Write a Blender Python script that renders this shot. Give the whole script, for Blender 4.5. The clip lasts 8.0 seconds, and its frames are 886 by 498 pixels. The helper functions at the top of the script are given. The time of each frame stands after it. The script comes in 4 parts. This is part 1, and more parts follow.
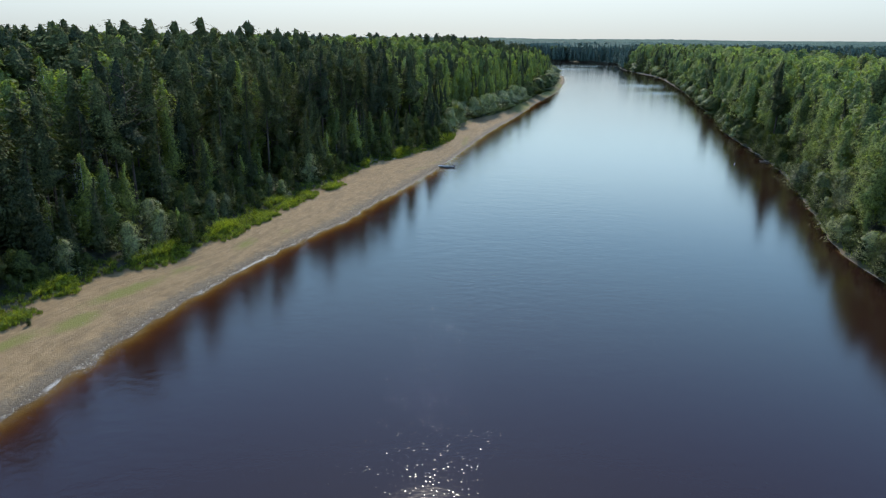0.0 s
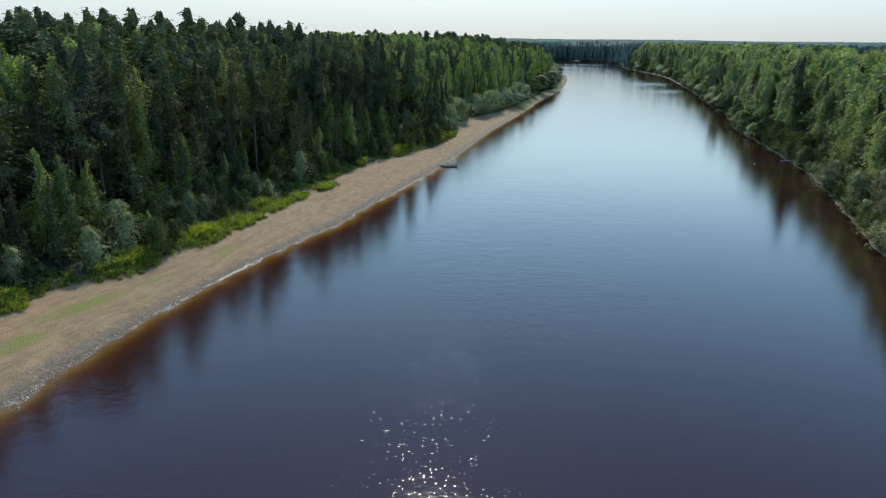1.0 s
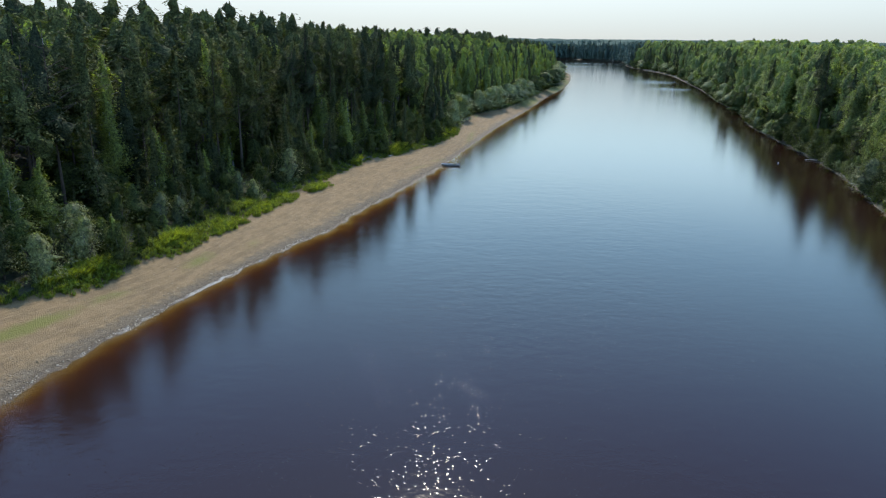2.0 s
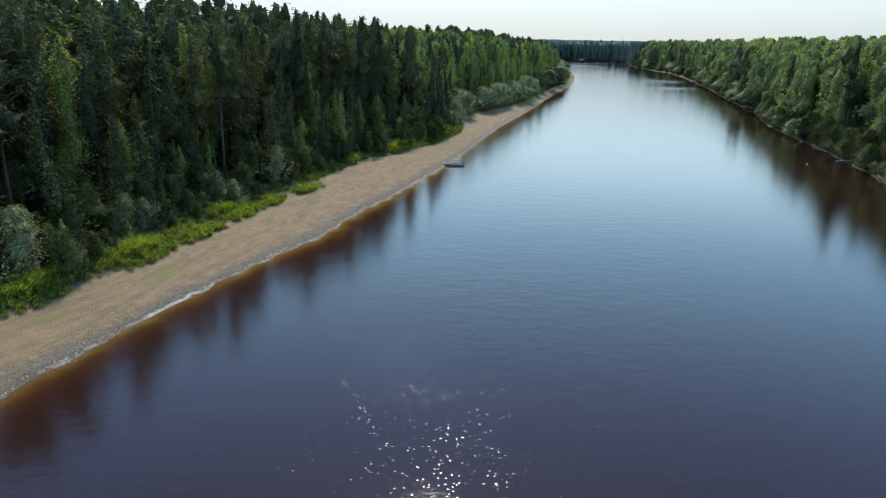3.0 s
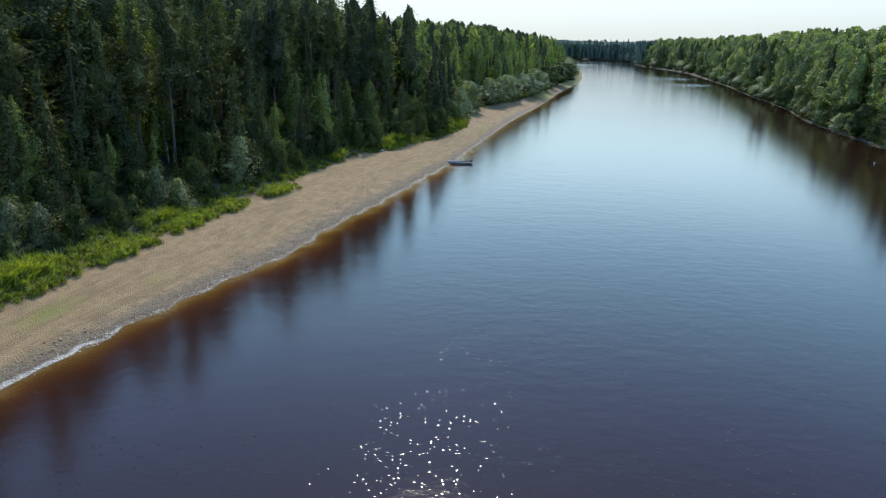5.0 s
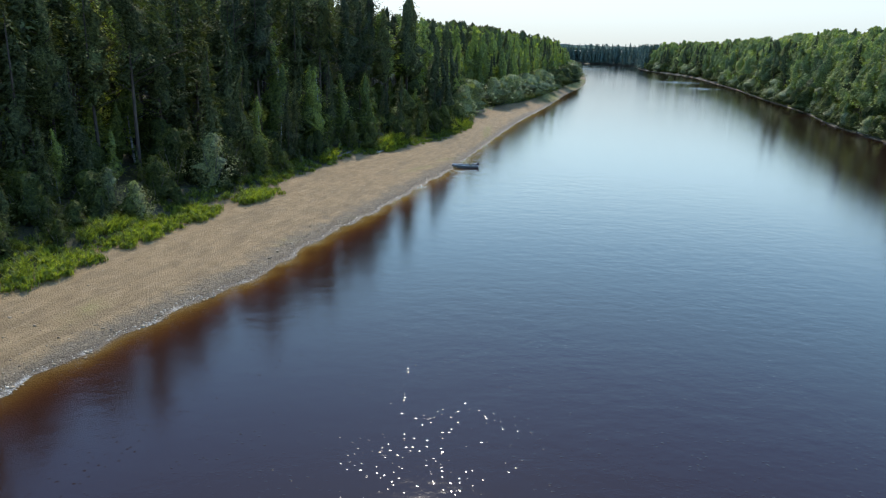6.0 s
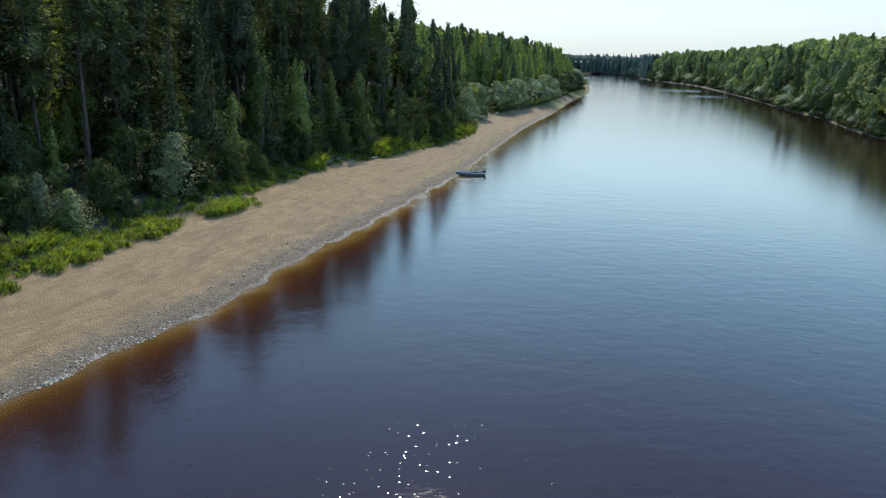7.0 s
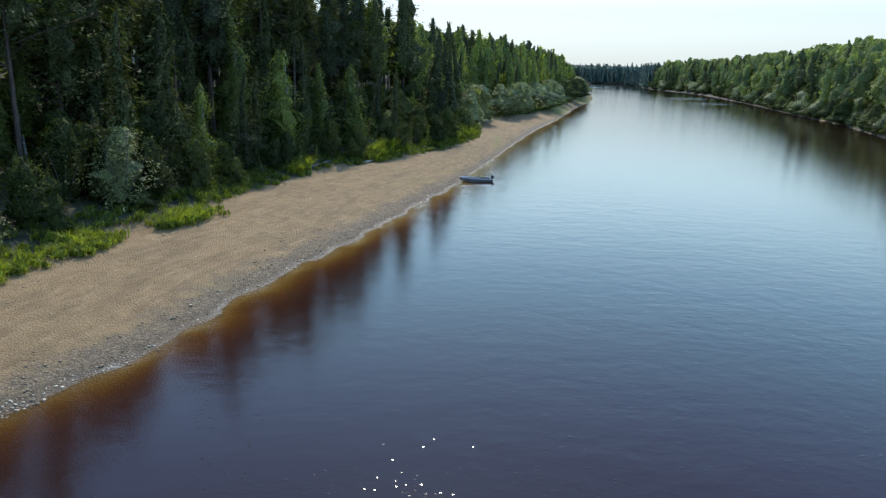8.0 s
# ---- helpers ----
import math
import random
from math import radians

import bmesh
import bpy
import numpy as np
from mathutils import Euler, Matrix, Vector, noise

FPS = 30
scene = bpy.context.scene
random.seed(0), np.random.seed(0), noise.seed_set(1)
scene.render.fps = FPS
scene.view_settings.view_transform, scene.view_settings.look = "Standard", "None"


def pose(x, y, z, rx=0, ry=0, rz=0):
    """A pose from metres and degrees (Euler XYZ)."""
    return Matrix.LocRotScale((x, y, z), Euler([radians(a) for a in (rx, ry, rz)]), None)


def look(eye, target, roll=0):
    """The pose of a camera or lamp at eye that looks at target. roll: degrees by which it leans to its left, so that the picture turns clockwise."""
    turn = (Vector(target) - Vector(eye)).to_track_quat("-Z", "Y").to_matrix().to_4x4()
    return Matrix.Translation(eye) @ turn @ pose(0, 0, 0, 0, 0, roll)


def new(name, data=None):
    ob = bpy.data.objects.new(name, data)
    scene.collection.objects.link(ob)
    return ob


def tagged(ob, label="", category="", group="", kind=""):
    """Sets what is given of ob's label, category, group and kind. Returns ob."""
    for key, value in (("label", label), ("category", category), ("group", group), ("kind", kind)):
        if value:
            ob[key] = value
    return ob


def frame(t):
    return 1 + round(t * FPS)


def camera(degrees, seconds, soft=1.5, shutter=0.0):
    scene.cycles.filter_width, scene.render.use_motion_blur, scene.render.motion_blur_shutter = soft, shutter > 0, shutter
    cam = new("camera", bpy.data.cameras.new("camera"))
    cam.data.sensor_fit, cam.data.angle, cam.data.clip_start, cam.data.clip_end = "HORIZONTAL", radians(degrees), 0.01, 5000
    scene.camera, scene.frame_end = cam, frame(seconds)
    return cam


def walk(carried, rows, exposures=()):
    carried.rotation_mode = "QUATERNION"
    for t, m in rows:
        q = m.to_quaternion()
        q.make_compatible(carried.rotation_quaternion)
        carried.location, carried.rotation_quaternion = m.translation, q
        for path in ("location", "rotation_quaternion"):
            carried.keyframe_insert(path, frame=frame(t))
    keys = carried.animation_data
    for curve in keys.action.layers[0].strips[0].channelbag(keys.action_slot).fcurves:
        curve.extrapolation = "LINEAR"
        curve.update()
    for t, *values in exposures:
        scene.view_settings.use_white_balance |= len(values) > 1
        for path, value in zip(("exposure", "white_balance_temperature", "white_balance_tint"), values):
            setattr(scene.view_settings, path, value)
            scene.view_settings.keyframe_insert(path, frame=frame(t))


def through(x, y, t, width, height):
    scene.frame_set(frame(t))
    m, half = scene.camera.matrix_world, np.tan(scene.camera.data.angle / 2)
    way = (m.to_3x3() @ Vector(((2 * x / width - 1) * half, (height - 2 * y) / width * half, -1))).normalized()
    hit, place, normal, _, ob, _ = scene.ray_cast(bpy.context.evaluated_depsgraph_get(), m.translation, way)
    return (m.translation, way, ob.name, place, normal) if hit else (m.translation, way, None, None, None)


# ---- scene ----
cam = camera(64.0, 8.0, 1.25)
PATH = [
    (0, (0.627, -0.685, 26.74), (0.611, 1.231, 26.165), 0.6),
    (0.5, (0.435, 3.882, 25.771), (0.42, 5.797, 25.196), 0.6),
    (1, (0.148, 8.777, 24.798), (0.134, 10.693, 24.224), 0.7),
    (1.5, (-0.05, 13.404, 23.906), (-0.064, 15.32, 23.332), 0.7),
    (3, (-0.895, 28.402, 20.938), (-0.907, 30.319, 20.367), 1.0),
    (3.5, (-1.07, 32.893, 20.055), (-1.082, 34.81, 19.486), 1.0),
    (4, (-1.353, 37.74, 18.977), (-1.364, 39.658, 18.409), 1.1),
    (4.5, (-1.421, 42.356, 17.969), (-1.434, 44.274, 17.403), 1.0),
    (6, (-2.31, 57.306, 15.132), (-2.317, 59.229, 14.58), 1.5),
    (6.5, (-2.518, 62.189, 14.118), (-2.524, 64.115, 13.581), 1.5),
    (7, (-2.8, 67.183, 13.068), (-2.805, 69.114, 12.546), 1.5),
    (7.5, (-3.021, 71.995, 12.036), (-3.024, 73.93, 11.53), 1.5),
    (8, (-3.202, 76.679, 11.028), (-3.204, 78.617, 10.536), 1.5),
]
walk(cam, [(t, look(eye, target, roll)) for t, eye, target, roll in PATH], [(0, -0.10), (3, -0.02), (6, 0.05), (8, 0.0)])

# ---- world, sun ----
SUN_UP, SUN_TURN = 42.5, -1.6
world = bpy.data.worlds.new("sky")
scene.world = world
world.use_nodes = True
wn = world.node_tree
sky = wn.nodes.new("ShaderNodeTexSky")
sky.sky_type = "NISHITA"
sky.sun_disc = False
sky.sun_elevation, sky.sun_rotation = radians(SUN_UP), radians(SUN_TURN)
sky.altitude, sky.air_density, sky.dust_density, sky.ozone_density = 100, 1.0, 0.48, 3.2
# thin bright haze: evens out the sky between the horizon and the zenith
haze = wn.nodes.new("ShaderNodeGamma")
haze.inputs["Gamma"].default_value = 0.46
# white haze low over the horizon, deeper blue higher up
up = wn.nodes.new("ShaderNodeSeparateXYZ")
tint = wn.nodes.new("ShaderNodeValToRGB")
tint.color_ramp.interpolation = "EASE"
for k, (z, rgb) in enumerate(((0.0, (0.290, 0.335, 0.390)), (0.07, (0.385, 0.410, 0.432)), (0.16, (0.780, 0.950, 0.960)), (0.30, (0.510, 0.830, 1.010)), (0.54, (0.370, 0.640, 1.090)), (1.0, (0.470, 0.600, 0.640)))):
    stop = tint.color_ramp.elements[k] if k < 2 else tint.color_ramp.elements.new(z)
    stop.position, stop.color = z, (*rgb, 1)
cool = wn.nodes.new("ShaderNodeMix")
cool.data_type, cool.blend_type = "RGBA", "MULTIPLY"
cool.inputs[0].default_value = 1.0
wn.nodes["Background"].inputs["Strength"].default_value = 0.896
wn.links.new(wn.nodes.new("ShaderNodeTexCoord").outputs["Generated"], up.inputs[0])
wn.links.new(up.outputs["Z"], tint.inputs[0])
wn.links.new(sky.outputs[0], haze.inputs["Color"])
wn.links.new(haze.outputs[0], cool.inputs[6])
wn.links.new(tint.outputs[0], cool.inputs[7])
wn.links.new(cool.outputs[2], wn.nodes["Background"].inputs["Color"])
to_sun = Vector((math.sin(radians(SUN_TURN)) * math.cos(radians(SUN_UP)), math.cos(radians(SUN_TURN)) * math.cos(radians(SUN_UP)), math.sin(radians(SUN_UP))))
sun_data = bpy.data.lights.new("sun", "SUN")
sun_data.energy, sun_data.angle, sun_data.color = 4.7, radians(0.53), (1.0, 0.91, 0.76)
sun = new("sun", sun_data)
sun.matrix_world = look(to_sun * 300, (0, 0, 0))

# ---- materials ----
def nodes_of(name):
    m = bpy.data.materials.new(name)
    m.use_nodes = True
    t = m.node_tree
    t.nodes.clear()
    out = t.nodes.new("ShaderNodeOutputMaterial")
    return m, t, out


def add(t, kind, **values):
    n = t.nodes.new(kind)
    for key, value in values.items():
        n.inputs[key.replace("_", " ")].default_value = value
    return n


def math_node(t, op, a, b=0.0, c=0.0, clamp=False):
    n = t.nodes.new("ShaderNodeMath")
    n.operation, n.use_clamp = op, clamp
    for i, v in enumerate((a, b, c)):
        if isinstance(v, (int, float)):
            n.inputs[i].default_value = v
        else:
            t.links.new(v, n.inputs[i])
    return n.outputs[0]


def span(t, value, a, b, lo=0.0, hi=1.0):
    n = t.nodes.new("ShaderNodeMapRange")
    n.interpolation_type = "SMOOTHSTEP"
    t.links.new(value, n.inputs[0])
    for i, v in zip((1, 2, 3, 4), (a, b, lo, hi)):
        n.inputs[i].default_value = v
    return n.outputs[0]


def mixed(t, fac, a, b, blend="MIX"):
    n = t.nodes.new("ShaderNodeMix")
    n.data_type, n.blend_type = "RGBA", blend
    if isinstance(fac, (int, float)):
        n.inputs[0].default_value = fac
    else:
        t.links.new(fac, n.inputs[0])
    for i, v in ((6, a), (7, b)):
        if isinstance(v, tuple):
            n.inputs[i].default_value = (*v, 1)
        else:
            t.links.new(v, n.inputs[i])
    return n.outputs[2]


def noise_of(t, scale, detail=3.0, rough=0.55, stretch=None, where=None):
    n = add(t, "ShaderNodeTexNoise", Scale=scale, Detail=detail, Roughness=rough)
    if where is None:
        where = t.nodes.new("ShaderNodeTexCoord").outputs["Object"]
    if stretch:
        mp = t.nodes.new("ShaderNodeMapping")
        mp.inputs["Scale"].default_value = stretch[:3]
        mp.inputs["Rotation"].default_value = (0, 0, radians(stretch[3]))
        t.links.new(where, mp.inputs[0])
        where = mp.outputs[0]
    t.links.new(where, n.inputs["Vector"])
    return n.outputs["Fac"]


def attribute(t, name):
    n = t.nodes.new("ShaderNodeAttribute")
    n.attribute_name = name
    return n.outputs["Fac"]


def bumped(t, height, strength, distance):
    n = add(t, "ShaderNodeBump", Strength=strength, Distance=distance)
    t.links.new(height, n.inputs["Height"])
    return n.outputs["Normal"]


def leaf_material(name, dark, light, through, shine=0.05, see=0.38):
    """Leaves: a tint for each tree, a finer one for each clump, and light that comes through them."""
    m, t, out = nodes_of(name)
    info, geo = t.nodes.new("ShaderNodeObjectInfo"), t.nodes.new("ShaderNodeNewGeometry")
    tree = math_node(t, "FRACT", math_node(t, "ADD", info.outputs["Random"], attribute(t, "tree_tint")))
    both = math_node(t, "ADD", math_node(t, "MULTIPLY", tree, 0.72), math_node(t, "MULTIPLY", geo.outputs["Random Per Island"], 0.28))
    patch = noise_of(t, 0.5, 2.0, where=geo.outputs["Position"])
    both = math_node(t, "ADD", both, math_node(t, "MULTIPLY", math_node(t, "SUBTRACT", patch, 0.5), 0.5), clamp=True)
    colour = mixed(t, both, dark, light)
    grain = noise_of(t, 3.2, 3.0, 0.7, where=geo.outputs["Position"])
    colour = mixed(t, span(t, grain, 0.36, 0.66, 0.0, 1.0), mixed(t, 1.0, colour, (0.52, 0.55, 0.56), "MULTIPLY"), mixed(t, 1.0, colour, (1.65, 1.60, 1.45), "MULTIPLY"))
    relief = bumped(t, grain, 0.9, 0.35)
    diff, trans, gloss = add(t, "ShaderNodeBsdfDiffuse"), add(t, "ShaderNodeBsdfTranslucent"), add(t, "ShaderNodeBsdfGlossy", Roughness=0.42)
    t.links.new(colour, diff.inputs[0])
    for shader in (diff, trans, gloss):
        t.links.new(relief, shader.inputs["Normal"])
    t.links.new(mixed(t, 1.0, colour, through, "MULTIPLY"), trans.inputs[0])
    one, two = add(t, "ShaderNodeMixShader", Fac=see), add(t, "ShaderNodeMixShader", Fac=shine)
    t.links.new(diff.outputs[0], one.inputs[1]), t.links.new(trans.outputs[0], one.inputs[2])
    t.links.new(one.outputs[0], two.inputs[1]), t.links.new(gloss.outputs[0], two.inputs[2])
    t.links.new(two.outputs[0], out.inputs[0])
    return m


def plain_material(name, a, b, scale, rough=0.8, metal=0.0, bump=0.4, stretch=None):
    m, t, out = nodes_of(name)
    n = noise_of(t, scale, 5.0, 0.6, stretch)
    p = add(t, "ShaderNodeBsdfPrincipled", Roughness=rough, Metallic=metal)
    t.links.new(mixed(t, span(t, n, 0.3, 0.7), a, b), p.inputs["Base Color"])
    t.links.new(bumped(t, n, bump, 0.02), p.inputs["Normal"])
    t.links.new(p.outputs[0], out.inputs[0])
    return m


pine_leaf = leaf_material("pine_needles", (0.036, 0.048, 0.026), (0.128, 0.136, 0.046), (1.05, 1.3, 0.55), 0.015, 0.24)
spruce_leaf = leaf_material("spruce_needles", (0.032, 0.043, 0.024), (0.102, 0.110, 0.040), (1.05, 1.3, 0.55), 0.015, 0.22)
birch_leaf = leaf_material("birch_leaves", (0.105, 0.140, 0.044), (0.330, 0.350, 0.088), (0.95, 1.15, 0.45), 0.02, 0.52)
willow_leaf = leaf_material("willow_leaves", (0.084, 0.100, 0.038), (0.275, 0.290, 0.110), (1.0, 1.15, 0.6), 0.04, 0.42)
bush_leaf = leaf_material("alder_leaves", (0.032, 0.044, 0.015), (0.098, 0.112, 0.030), (0.95, 1.2, 0.45), 0.01, 0.42)
# aspen green lightened and less saturated, which puts some haze into the colour
aspen_leaf = leaf_material("aspen_leaves", (0.092, 0.124, 0.048), (0.325, 0.350, 0.115), (0.95, 1.15, 0.5), 0.02, 0.48)
# distant needles: pale bluish green with the haze of distance in the colour
hazed_leaf = leaf_material("hazed_needles", (0.055, 0.088, 0.080), (0.115, 0.160, 0.135), (1.2, 1.3, 0.9), 0.01, 0.2)
herb_leaf = leaf_material("bank_herbs", (0.040, 0.068, 0.016), (0.275, 0.320, 0.052), (1.3, 1.35, 0.4), 0.02, 0.52)
pine_bark = plain_material("pine_bark", (0.035, 0.027, 0.022), (0.105, 0.070, 0.050), 3.0, 0.9, 0.0, 0.6, (1, 1, 0.3, 0))
birch_bark = plain_material("birch_bark", (0.12, 0.11, 0.10), (0.55, 0.54, 0.50), 2.2, 0.7, 0.0, 0.3, (1, 1, 2.5, 0))
grey_bark = plain_material("willow_bark", (0.06, 0.05, 0.04), (0.16, 0.14, 0.11), 4.0, 0.9)
dead_wood = plain_material("driftwood", (0.18, 0.15, 0.12), (0.46, 0.42, 0.37), 3.0, 0.85, 0.0, 0.5, (0.3, 1, 1, 0))
dark_wood = plain_material("dark_log", (0.05, 0.045, 0.04), (0.16, 0.14, 0.12), 3.0, 0.85)
hull_paint = plain_material("hull_metal", (0.095, 0.090, 0.082), (0.165, 0.155, 0.14), 6.0, 0.65, 0.0, 0.1)
hull_dark = plain_material("hull_lower", (0.02, 0.025, 0.03), (0.05, 0.055, 0.06), 6.0, 0.5)
wood_seat = plain_material("seat_wood", (0.16, 0.12, 0.08), (0.28, 0.21, 0.14), 8.0, 0.7)
motor_black = plain_material("motor_black", (0.012, 0.012, 0.014), (0.03, 0.03, 0.034), 9.0, 0.4)
bag_cloth = plain_material("bag_cloth", (0.05, 0.07, 0.03), (0.10, 0.12, 0.05), 12.0, 0.9)
white_paint = plain_material("white_float", (0.70, 0.70, 0.68), (0.82, 0.82, 0.80), 9.0, 0.5)


def ground_material():
    """Gravel by the water, sand and thin green above it, litter under the trees, silt under the water."""
    m, t, out = nodes_of("ground")
    up, green, wet = attribute(t, "across"), attribute(t, "green"), attribute(t, "low")
    big, mid, fine = noise_of(t, 0.12, 4), noise_of(t, 0.9, 5, 0.65), noise_of(t, 9.0, 6, 0.75)
    xyz = t.nodes.new("ShaderNodeSeparateXYZ")
    t.links.new(t.nodes.new("ShaderNodeTexCoord").outputs["Object"], xyz.inputs[0])
    lane = t.nodes.new("ShaderNodeCombineXYZ")
    t.links.new(math_node(t, "MULTIPLY", up, 9.0), lane.inputs[0]), t.links.new(math_node(t, "MULTIPLY", xyz.outputs[1], 0.16), lane.inputs[1])
    along = noise_of(t, 1.0, 5, 0.62, None, lane.outputs[0])
    lines = noise_of(t, 3.4, 4, 0.65, None, lane.outputs[0])
    sand = mixed(t, span(t, mid, 0.3, 0.7), (0.211, 0.136, 0.062), (0.266, 0.177, 0.087))
    sand = mixed(t, span(t, along, 0.44, 0.62, 0, 0.55), sand, (0.154, 0.100, 0.048))
    sand = mixed(t, span(t, lines, 0.52, 0.70, 0, 0.5), sand, (0.340, 0.241, 0.132))
    sand = mixed(t, span(t, lines, 0.46, 0.34, 0, 0.4), sand, (0.108, 0.069, 0.034))
    gravel = mixed(t, span(t, fine, 0.35, 0.68), (0.066, 0.047, 0.028), (0.185, 0.138, 0.086))
    cells = add(t, "ShaderNodeTexVoronoi", Scale=11.0)
    t.links.new(t.nodes.new("ShaderNodeTexCoord").outputs["Object"], cells.inputs["Vector"])
    tone = t.nodes.new("ShaderNodeSeparateColor")
    t.links.new(cells.outputs["Color"], tone.inputs[0])
    gravel = mixed(t, math_node(t, "MULTIPLY", tone.outputs[0], 0.75), gravel, mixed(t, tone.outputs[1], (0.052, 0.038, 0.024), (0.300, 0.232, 0.150)))
    line = math_node(t, "ADD", up, math_node(t, "MULTIPLY", math_node(t, "SUBTRACT", mid, 0.5), 0.35))
    shore = mixed(t, span(t, line, 0.08, 0.25), gravel, sand)
    shore = mixed(t, span(t, fine, 0.56, 0.74, 0, 0.5), shore, (0.36, 0.29, 0.19))
    moss = math_node(t, "ADD", green, math_node(t, "MULTIPLY", math_node(t, "SUBTRACT", mid, 0.5), 0.8))
    shore = mixed(t, span(t, moss, 0.25, 0.95, 0, 0.85), shore, (0.150, 0.152, 0.026))
    floor = mixed(t, span(t, mid, 0.35, 0.65), (0.024, 0.028, 0.012), (0.055, 0.052, 0.027))
    land = mixed(t, span(t, line, 1.02, 1.25), shore, floor)
    silt = mixed(t, span(t, mid, 0.2, 0.8), (0.100, 0.056, 0.014), (0.120, 0.069, 0.018))
    colour = mixed(t, span(t, wet, -0.02, 0.05), silt, land)
    damp = span(t, wet, 0.02, 0.16)
    dark = mixed(t, 1.0, colour, (0.55, 0.52, 0.48), "MULTIPLY")
    colour = mixed(t, math_node(t, "MAXIMUM", damp, span(t, wet, 0.0, -0.04)), dark, colour)
    # pale foam left along the waterline
    rim = math_node(t, "ADD", wet, math_node(t, "MULTIPLY", math_node(t, "SUBTRACT", mid, 0.5), 0.06))
    foam = math_node(t, "MULTIPLY", span(t, rim, -0.012, 0.004), span(t, rim, 0.085, 0.025))
    foam = math_node(t, "MULTIPLY", foam, math_node(t, "MULTIPLY", span(t, noise_of(t, 0.16, 4, 0.7), 0.47, 0.60), span(t, xyz.outputs[1], 112, 90, 0.05, 1.0)))
    colour = mixed(t, math_node(t, "MULTIPLY", foam, span(t, fine, 0.36, 0.60, 0.05, 0.95)), colour, (0.50, 0.48, 0.44))
    p = add(t, "ShaderNodeBsdfPrincipled")
    t.links.new(colour, p.inputs["Base Color"])
    t.links.new(span(t, wet, 0.0, 0.10, 0.55, 0.95), p.inputs["Roughness"])
    t.links.new(bumped(t, math_node(t, "SUBTRACT", math_node(t, "ADD", fine, math_node(t, "MULTIPLY", mid, 2.0)), cells.outputs["Distance"]), 0.9, 0.08), p.inputs["Normal"])
    t.links.new(p.outputs[0], out.inputs[0])
    return m


def water_material():
    """Peat-brown river water: what enters it fades with the depth, the rippled surface mirrors by Fresnel."""
    m, t, out = nodes_of("river_water")
    place = t.nodes.new("ShaderNodeNewGeometry").outputs["Position"]
    deep = attribute(t, "depth")
    rgb = t.nodes.new("ShaderNodeCombineColor")
    for i, k in enumerate((-5.8, -8.6, -19.0)):
        t.links.new(math_node(t, "EXPONENT", math_node(t, "MULTIPLY", deep, k)), rgb.inputs[i])
    clear, body = t.nodes.new("ShaderNodeBsdfTransparent"), add(t, "ShaderNodeBsdfDiffuse", Color=(0.0205, 0.0098, 0.0068, 1))
    t.links.new(rgb.outputs[0], clear.inputs[0])
    both = t.nodes.new("ShaderNodeAddShader")
    t.links.new(clear.outputs[0], both.inputs[0]), t.links.new(body.outputs[0], both.inputs[1])
    gust = span(t, noise_of(t, 0.022, 3, 0.5, (1.0, 0.45, 1, 0), place), 0.38, 0.64, 0.35, 1.0)
    height = 0.0
    for scale, detail, stretch, tall in ((0.50, 2, (0.70, 1.0, 1, 0), 0.026), (1.25, 2, (0.80, 1.0, 1, 0), 0.0185), (3.4, 2, (0.75, 1.0, 1, 0), 0.0062), (9.0, 2, (1.5, 1.0, 1, 0), 0.0027)):
        height = math_node(t, "ADD", height, math_node(t, "MULTIPLY", noise_of(t, scale, detail, 0.55, stretch, place), tall))
    # scattered steep wavelets, each with its own height
    spread = t.nodes.new("ShaderNodeMapping")
    spread.inputs["Scale"].default_value = (0.72, 1.0, 1.0)
    t.links.new(place, spread.inputs[0])
    cells, pick = add(t, "ShaderNodeTexVoronoi", Scale=4.6), t.nodes.new("ShaderNodeSeparateColor")
    t.links.new(spread.outputs[0], cells.inputs["Vector"]), t.links.new(cells.outputs["Color"], pick.inputs[0])
    own = math_node(t, "MULTIPLY", math_node(t, "POWER", pick.outputs[0], 0.85), math_node(t, "MULTIPLY", attribute(t, "breeze"), span(t, noise_of(t, 0.55, 2, 0.6, (0.8, 1.0, 1, 0), place), 0.38, 0.60, 0.35, 1.0)))
    wavelet = math_node(t, "MULTIPLY", span(t, cells.outputs["Distance"], 0.30, 0.0), math_node(t, "MULTIPLY", own, 0.0108))
    height = math_node(t, "MULTIPLY", height, math_node(t, "MULTIPLY_ADD", attribute(t, "riffle"), 6.0, math_node(t, "MULTIPLY", gust, attribute(t, "open_water"))))
    normal = bumped(t, math_node(t, "ADD", height, wavelet), 1.0, 1.0)
    shine = add(t, "ShaderNodeBsdfGlossy", Roughness=0.15)
    shine.distribution = "BECKMANN"
    edge = add(t, "ShaderNodeLayerWeight", Blend=0.5)
    t.links.new(normal, shine.inputs["Normal"]), t.links.new(normal, edge.inputs["Normal"])
    mirror = math_node(t, "MULTIPLY_ADD", math_node(t, "POWER", edge.outputs["Facing"], 5.0), 0.977, 0.023)
    top = t.nodes.new("ShaderNodeMixShader")
    t.links.new(mirror, top.inputs[0]), t.links.new(both.outputs[0], top.inputs[1]), t.links.new(shine.outputs[0], top.inputs[2])
    t.links.new(top.outputs[0], out.inputs[0])
    return m


ground_mat, water_mat = ground_material(), water_material()
stone_mat = plain_material("stone", (0.090, 0.064, 0.038), (0.38, 0.295, 0.190), 1.5, 0.85)
foam_mat = plain_material("pale_scum", (0.34, 0.28, 0.20), (0.58, 0.50, 0.39), 5.0, 0.6)

